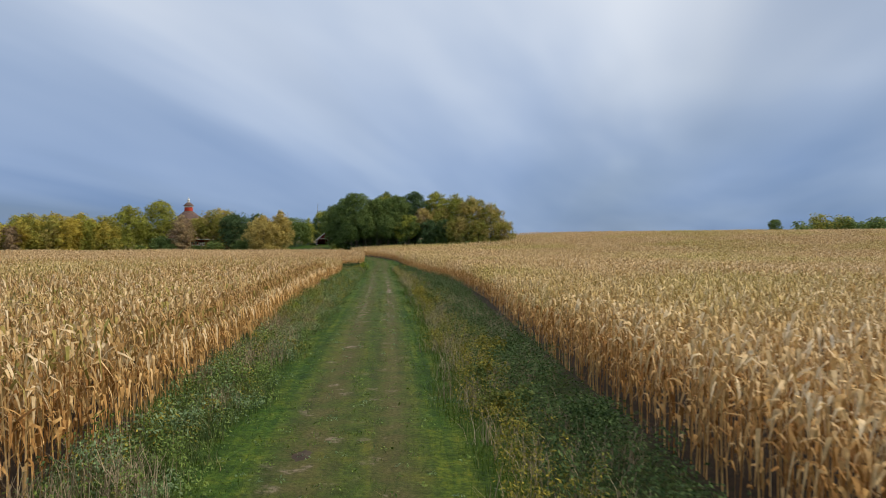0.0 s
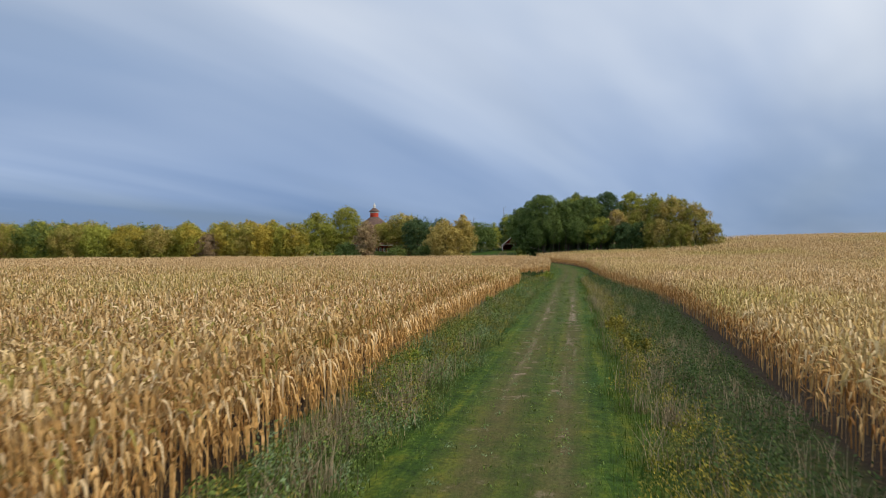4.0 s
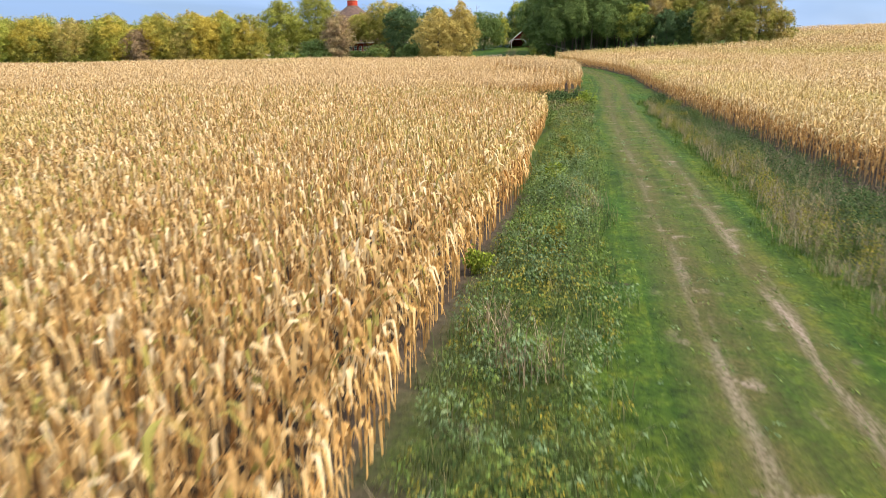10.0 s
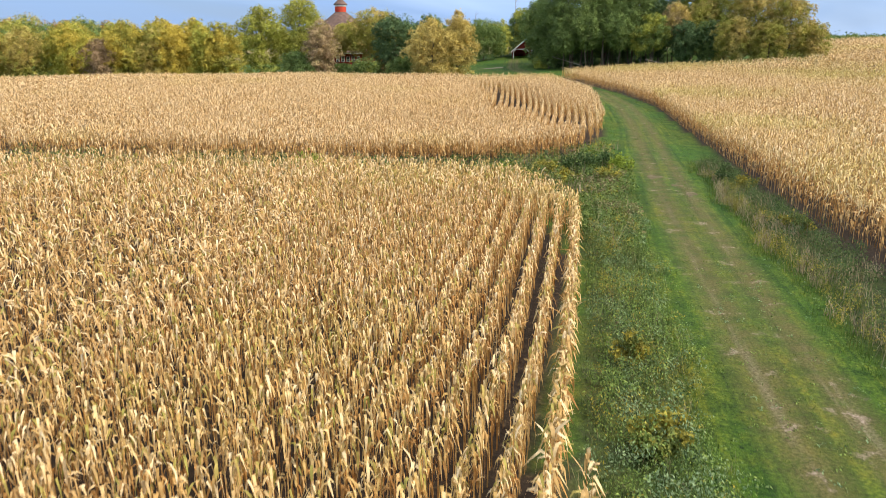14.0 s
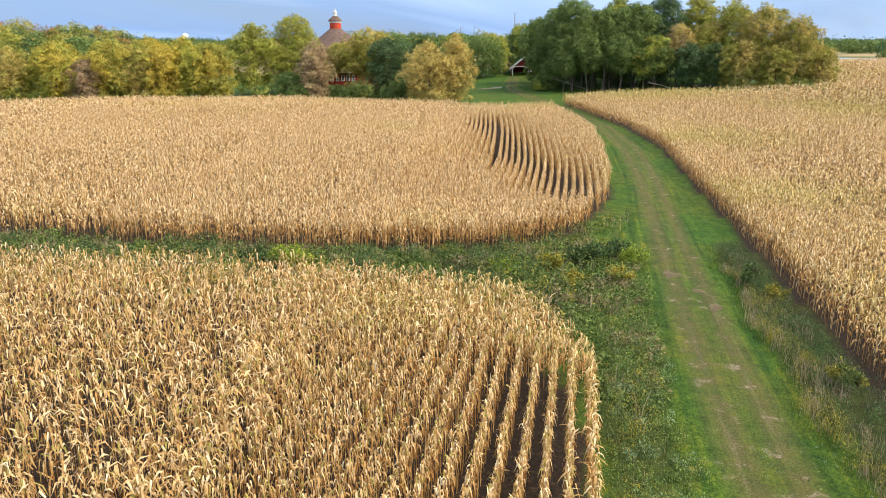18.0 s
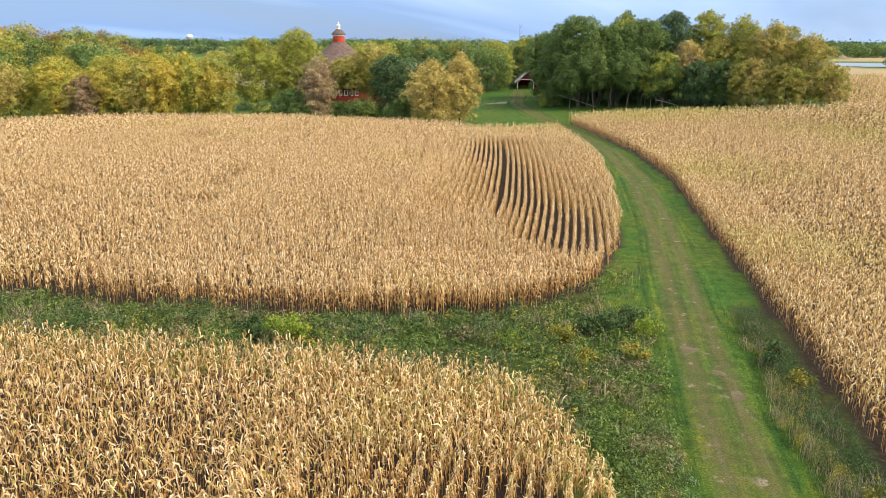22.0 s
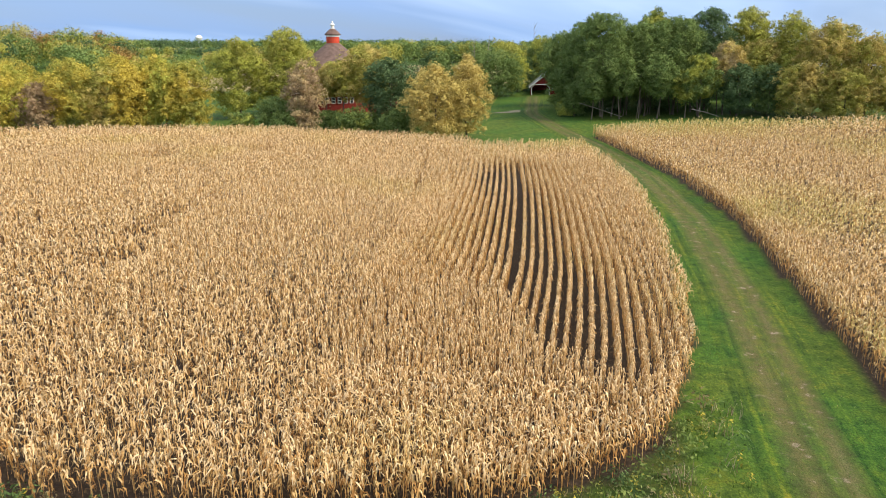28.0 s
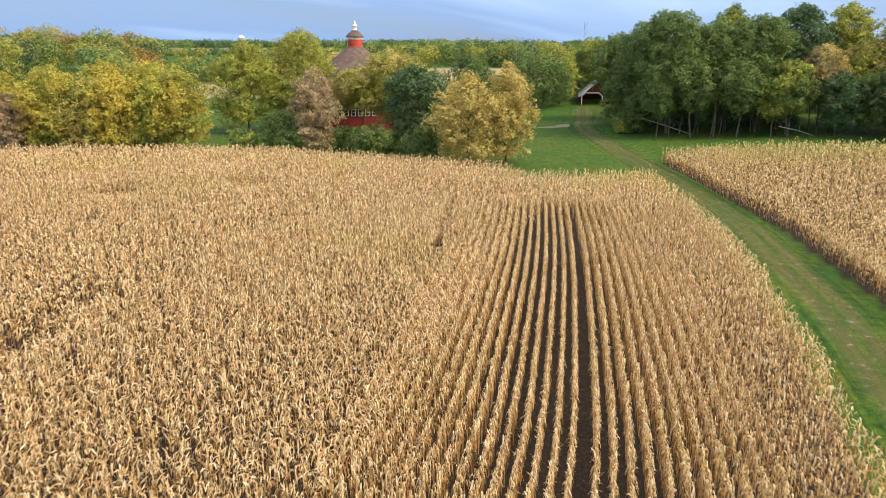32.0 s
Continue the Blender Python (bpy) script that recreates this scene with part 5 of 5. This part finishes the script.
# right verge: goldenrod beside the track, dark weeds towards the corn
R_LO, R_HI = (lambda v: track_x(v) + 2.3 + 0.25 * np.sin(v * 0.7)), (lambda v: right_x(v) - 0.25 - 0.4 * ease(30, 45, v))
chunks = []
x, y, f = strip_points(2900, R_LO, R_HI, 0, 118)
keep = (f > 0.2) & (R_HI(y) > R_LO(y))
x, y, f = x[keep], y[keep], f[keep]
w = wave(x, y, 0.7, 1.0)
h = (0.36 + 0.66 * w) * rng.uniform(0.6, 1.25, len(x)) * np.clip((1.05 - f) / 0.15, 0.3, 1)
chunks.append((*leafy(rng, x, y, h, 0.16 + 0.2 * w, 30, 0.042), 0))
x, y, f = strip_points(2700, R_LO, R_HI, 0, 112)
keep = (f < 0.50 + 0.15 * np.sin(y * 0.31)) & (wave(x, y, 0.45, 3.0) > 0.25) & (R_HI(y) > R_LO(y))
x, y = x[keep], y[keep]
chunks.append((*leafy(rng, x, y, rng.uniform(0.3, 0.75, len(x)), rng.uniform(0.12, 0.28, len(x)), 44, 0.034), 1))
x, y, f = strip_points(1400, R_LO, R_HI, 0, 116)
keep = (wave(x, y, 0.8, 5.0) > 0.4) & (R_HI(y) > R_LO(y))
chunks.append((*blades(rng, x[keep], y[keep], rng.uniform(0.35, 0.85, keep.sum()), 9, 0.016, 0.35, 3, 0.13), 2))
x, y, f = strip_points(6000, lambda v: R_LO(v) - 0.4, R_HI, 0, 118)
keep = (R_HI(y) > R_LO(y)) & (f < 0.45)
chunks.append((*blades(rng, x[keep], y[keep], rng.uniform(0.15, 0.5, keep.sum()), 6, 0.013, 0.5, 3, 0.11), 3))
# a belt of goldenrod and dry grass beside the track, then dark bushy weeds in the ditch
x, y, f = strip_points(900, R_LO, R_HI, 0, 116)
belt = 0.34 + 0.10 * np.sin(y * 0.43) + 0.06 * np.sin(y * 1.3)
ok = (R_HI(y) > R_LO(y) + 0.5)
gold, ditch = ok & (f > 0.06) & (f < belt) & (wave(x, y, 0.6, 7.0) > 0.3), ok & (f > belt + 0.04) & (f < 0.93) & (wave(x, y, 1.1, 8.0) > 0.3)
chunks.append((*leafy(rng, x[gold], y[gold], rng.uniform(0.4, 0.85, gold.sum()), rng.uniform(0.2, 0.42, gold.sum()), 80, 0.036), 1))
chunks.append((*leafy(rng, x[ditch], y[ditch], rng.uniform(0.45, 1.0, ditch.sum()), rng.uniform(0.3, 0.55, ditch.sum()), 150, 0.04), 0))
x, y, f = strip_points(500, R_LO, R_HI, 0, 110)
keep = (R_HI(y) > R_LO(y) + 0.5) & (f < 0.45) & (wave(x, y, 0.5, 9.0) > 0.5)
chunks.append((*blades(rng, x[keep], y[keep], rng.uniform(0.5, 0.95, keep.sum()), 26, 0.014, 0.35, 3, 0.18), 2))
stuff("verge_weeds", "goldenrod, dark weeds and dry stems between track and corn", "weeds", chunks, [WEED_DARK, WEED_GOLD, WEED_TAN, GRASS])

# swale between the two fields
SW_LO, SW_HI = (lambda v: near_back(v) + 0.3), (lambda v: far_front(v) - 0.2)


def swale_points(n, x0, x1):
    x = rng.uniform(x0, x1, n)
    f = rng.random(n)
    return x, SW_LO(x) + (SW_HI(x) - SW_LO(x)) * f, f


chunks = []
x, y, f = swale_points(1900, -62, -8.5)
w = wave(x, y, 0.5, 0.7)
chunks.append((*leafy(rng, x, y, (0.3 + 0.7 * w) * rng.uniform(0.6, 1.2, len(x)), 0.22 + 0.35 * w, 22, 0.11), 0))
x, y, f = swale_points(800, -40, -7.5)
keep = wave(x, y, 0.5, 2.4) > 0.45
chunks.append((*leafy(rng, x[keep], y[keep], rng.uniform(0.4, 0.9, keep.sum()), rng.uniform(0.2, 0.4, keep.sum()), 24, 0.085), 1))
x, y, f = swale_points(800, -50, -7.5)
keep = wave(x, y, 0.6, 3.4) > 0.45
chunks.append((*blades(rng, x[keep], y[keep], rng.uniform(0.4, 1.0, keep.sum()), 10, 0.03, 0.4, 3, 0.2), 2))
x, y, f = swale_points(2200, -50, -7.5)
chunks.append((*blades(rng, x, y, rng.uniform(0.15, 0.4, len(x)), 5, 0.04, 0.5, 3, 0.18), 3))
x, y, f = swale_points(420, -62, -8)
keep = wave(x, y, 0.55, 5.1) > 0.4
x, y = x[keep], y[keep]
tall = rng.uniform(0.6, 1.25, len(x))
chunks.append((*leafy(rng, x, y, tall, 0.35 + 0.35 * tall, 110, 0.085), 4))
# where the swale meets the track
x, y = rng.uniform(-11, -6.6, 1000), rng.uniform(96, 117, 1000)
keep = (x < track_x(y) - 2.0 + 0.5 * np.sin(y)) & ~in_far(x, y) & ~in_near(x, y)
x, y = x[keep], y[keep]
w = wave(x, y, 0.6, 1.5)
chunks.append((*leafy(rng, x, y, (0.2 + 0.5 * w) * rng.uniform(0.6, 1.2, len(x)), 0.15 + 0.25 * w, 22, 0.085), 0))
stuff("swale_weeds", "dense green weeds in the swale between the fields", "weeds", chunks, [WEED_SWALE, WEED_GOLD, WEED_TAN, GRASS, WEED_DARK])


def shrub(x, y, h, r, mat, label, seed, leaf=0.06, n=420):
    """A weed shrub: several stems and a loose crown."""
    g = np.random.default_rng(seed)
    random.seed(seed)
    root = new("shrub", None)
    root.location = (x, y, float(ground(x, y)))
    k = 11
    a = g.uniform(0, math.tau, k)
    d = r * np.sqrt(g.random(k))
    tip = np.stack([np.cos(a) * d, np.sin(a) * d, h * (1.05 - 0.45 * d / r) * g.uniform(0.7, 1.1, k)], -1)
    i = g.integers(0, k, n)
    f = g.random(n) ** 0.6
    c = tip[i] * np.stack([f ** 0.8, f ** 0.8, 0.1 + 0.9 * f], -1) + g.normal(0, 0.09 * r + 0.02, (n, 3))
    v, q = leaf_cloud(g, np.stack([c[:, 0], c[:, 1], c[:, 2], np.full(n, 0.05 * r + 0.02), np.ones(n)], -1), n, leaf)
    v[:, 2] = np.maximum(v[:, 2], 0.02)
    leaves = new("leaves", mesh_from("leaves", v, q, [mat]))
    leaves.parent = root
    bm = bmesh.new()
    for c in tip:
        limb(bm, (g.normal(0, 0.04), g.normal(0, 0.04), -0.05), tuple(c[:3]), 0.012, 0.004, 4)
    part("stems", bm, BARK, root)
    return tagged(root, label, "shrub")


GOLD, LIME, DARK = "bushy goldenrod with yellowing tops on the verge", "lime-green leafy weed beside the corn", "dark green weed shrub at the swale"
shrubs = [  # x, y, height, radius, kind
    (0.6, 47.4, 0.85, 0.55, 1), (0.9, 44.0, 0.7, 0.5, 1), (1.1, 40.5, 0.8, 0.5, 1), (2.4, 21.5, 0.8, 0.55, 1), (1.9, 14.0, 0.75, 0.5, 1), (3.2, 12.2, 0.8, 0.5, 0), (2.0, 17.2, 0.7, 0.45, 1),
    (-7.1, 76.4, 0.8, 0.42, 2), (-6.4, 67.3, 0.7, 0.35, 1), (-6.9, 80.3, 0.9, 0.6, 1), (-7.3, 84.5, 0.8, 0.5, 1), (-9.9, 113.2, 1.3, 1.1, 0), (-8.6, 114.4, 1.3, 1.1, 0), (-7.3, 113.2, 1.2, 0.8, 3),
    (-11.6, 112.0, 1.0, 0.9, 1), (-8.2, 110.2, 0.9, 0.8, 1), (-1.6, 111.4, 1.0, 0.8, 0), (-1.0, 108.6, 0.9, 0.7, 1), (-0.4, 99.5, 0.9, 0.7, 1), (-25.5, 108.3, 1.6, 1.2, 3), (-27.5, 108.6, 1.4, 1.0, 0),
    (-14.2, 110.5, 0.9, 0.9, 2), (-10.4, 109.0, 0.8, 0.8, 1), (-5.9, 36.5, 0.6, 0.35, 2), (-5.2, 33.5, 0.6, 0.35, 2),
]
kinds = ((WEED_DARK, DARK), (WEED_GOLD, GOLD), (WEED_LIME, LIME), (WEED_LIME, "yellow-green willow shrub at the swale"))
for i, (x, y, h, r, k) in enumerate(shrubs):
    shrub(x, y, h, r, kinds[k][0], kinds[k][1], 500 + i, 0.04 + 0.03 * r, int(800 + 1200 * r))


FLOWER = leaf_material("yellow_flower_head", [(0.0, (0.72, 0.48, 0.02)), (1.0, (0.85, 0.62, 0.04))], None, 0.3, 0.25)
shrub(-6.27, 67.2, 0.55, 0.14, FLOWER, "small clump of bright yellow flowers in the verge", 601, 0.03, 260)
shrub(-7.9, 65.6, 0.6, 0.34, WEED_LIME, "yellow-green leafy weed on bare soil beside the corn", 602, 0.05, 900)


# ---- dead wood in the grove and behind the yard ----
def dead_tree(x, y, h, seed, label, lying=False):
    random.seed(seed)
    root = new("dead_tree", None)
    root.location = (x, y, float(ground(x, y)))
    bm = bmesh.new()
    tip = Vector((h * 0.9, -h * 0.15, 0.5)) if lying else Vector((random.uniform(-0.6, 0.6), 0, h))
    start = Vector((-h * 0.1, 0, h * 0.35)) if lying else Vector((0, 0, -0.2))
    limb(bm, start, tip, 0.07 if lying else 0.16, 0.03, 7)
    part("trunk", bm, PALE_WOOD, root)
    for i in range(3 if lying else 7):
        p = start.lerp(tip, (0.1 + 0.25 * i) if lying else 0.3 + 0.1 * i)
        bm = bmesh.new()
        e = p + Vector((random.uniform(-1.3, 1.3), random.uniform(-0.8, 0.8), random.uniform(0.4, 1.8)))
        e.z = max(e.z, 0.1)
        limb(bm, p, p.lerp(e, 0.6) if lying else e, 0.03 if lying else 0.06, 0.012, 5)
        part("branch", bm, PALE_WOOD, root)
    return tagged(root, label, "dead tree")


dead_tree(-20.0, 229.0, 7.5, 1, "fallen bare pale tree in the grove's edge", True)
dead_tree(-1.5, 227.5, 4.5, 2, "fallen bare branch at the edge of the corn", True)
dead_tree(-36.0, 288.0, 15.0, 3, "standing dead tree with pale bare trunk")
dead_tree(-48.0, 292.0, 12.0, 4, "standing dead tree with pale bare trunk")
dead_tree(-53.0, 294.0, 11.5, 5, "standing dead tree with pale bare trunk")
random.seed(44)
for i in range(26):
    x = random.uniform(-17, 8)
    y = random.uniform(227.5, 235)
    root = new("sapling", None)
    root.location = (x, y, float(ground(x, y)))
    bm = bmesh.new()
    limb(bm, (0, 0, -0.1), (random.uniform(-0.5, 0.5), random.uniform(-0.3, 0.3), random.uniform(6, 9)), random.uniform(0.08, 0.15), 0.05, 6)
    part("trunk", bm, BARK, root)
    tagged(root, "slender bare-stemmed young tree in the grove", "tree", group="grove trees")


# ---- bare patch and dry edge on the farmyard lawn ----
DIRT = rough_material("bare_trodden_earth", [(0.3, (0.17, 0.14, 0.085)), (0.7, (0.31, 0.26, 0.18))], 0.8)


def ground_patch(name, x, y, rx, ry, turn, mat, label, category, lift=0.02):
    """An uneven bare patch that lies on the ground."""
    bm = bmesh.new()
    c, s = math.cos(radians(turn)), math.sin(radians(turn))
    rings = []
    for f in (0.02, 0.35, 0.7, 1.0):
        ring = []
        for k in range(36):
            a = k * math.tau / 36
            r = f * (1 + 0.18 * math.sin(3 * a + x) + 0.12 * math.sin(5 * a + y) + 0.07 * math.sin(11 * a))
            px, py = rx * r * math.cos(a), ry * r * math.sin(a)
            X, Y = x + c * px - s * py, y + s * px + c * py
            ring.append(bm.verts.new((X, Y, float(ground(X, Y)) + lift * (1.02 - f) + 0.008)))
        rings.append(ring)
    for lo, hi in zip(rings, rings[1:]):
        for k in range(36):
            bm.faces.new((lo[k], lo[(k + 1) % 36], hi[(k + 1) % 36], hi[k]))
    bm.faces.new(rings[0])
    me = bpy.data.meshes.new(name)
    bm.to_mesh(me)
    bm.free()
    me.materials.append(mat)
    return tagged(new(name, me), label, category, kind="structure")


ground_patch("bare_patch", -33.0, 238.5, 4.2, 1.5, 28, DIRT, "bare trodden earth on the farmyard lawn", "bare earth")

for x, y, rx, ry, turn in ((-4.83, 65.3, 0.42, 0.3, 20), (-1.86, 11.1, 0.28, 0.5, 0)):
    ground_patch("bare_patch", x, y, rx, ry, turn, SOIL, "small bare brown earth patch in the track's grass", "bare earth", 0.03)

WORN = rough_material("worn_brown_turf", [(0.3, (0.075, 0.062, 0.03)), (0.7, (0.16, 0.125, 0.07))], 1.4)
for x, y, rx, ry, turn in ((-5.27, 112.13, 0.9, 0.7, 10), (-3.66, 107.29, 0.45, 0.9, 0), (-4.41, 109.57, 0.5, 0.6, 0)):
    ground_patch("bare_patch", x, y, rx, ry, turn, WORN, "worn brown turf where the swale crosses the track", "bare earth", 0.045)

# the plants of the outermost row, one by one
field = bpy.data.objects["corn_field"]
plant_rng = np.random.default_rng(91)
variants = []
for i in range(9):
    chunk = corn_blades(plant_rng, np.zeros((1, 3)), np.array([CORN_HEIGHT * plant_rng.uniform(0.92, 1.08)]), (0, 1), 13, 5, 0.060, 0.12, 0.5)
    v, q, m = join(chunk)
    variants.append(mesh_from("corn_plant", v, q, [CORN_NEAR, CORN_LOW], m))
ys = np.arange(12.0, 68.9, 0.19)
ys = ys + plant_rng.normal(0, 0.04, len(ys))
xs = left_x(ys) + 0.24 + plant_rng.normal(0, 0.05, len(ys))
for x, y in zip(xs, ys):
    ob = new("corn_plant", variants[plant_rng.integers(9)])
    ob.parent = field
    ob.location, ob.rotation_euler = (x, y, float(ground(x, y))), (0, 0, plant_rng.choice((0, math.pi)) + plant_rng.normal(0, 0.3))

# dry grass along the grove's foot
x = rng.uniform(-16.5, 30, 1500)
y = right_back(x) + rng.uniform(0.6, 4.0, 1500) 
stuff("dry_grass", "tall dry tan grass at the foot of the grove", "grass", [(*blades(rng, x[:900], y[:900], rng.uniform(0.4, 0.9, 900), 5, 0.06, 0.4, 2, 0.2), 0), (*leafy(rng, x[900:], y[900:], rng.uniform(0.4, 1.1, 600), rng.uniform(0.3, 0.6, 600), 14, 0.19), 1)], [WEED_TAN, WEED_GREEN])
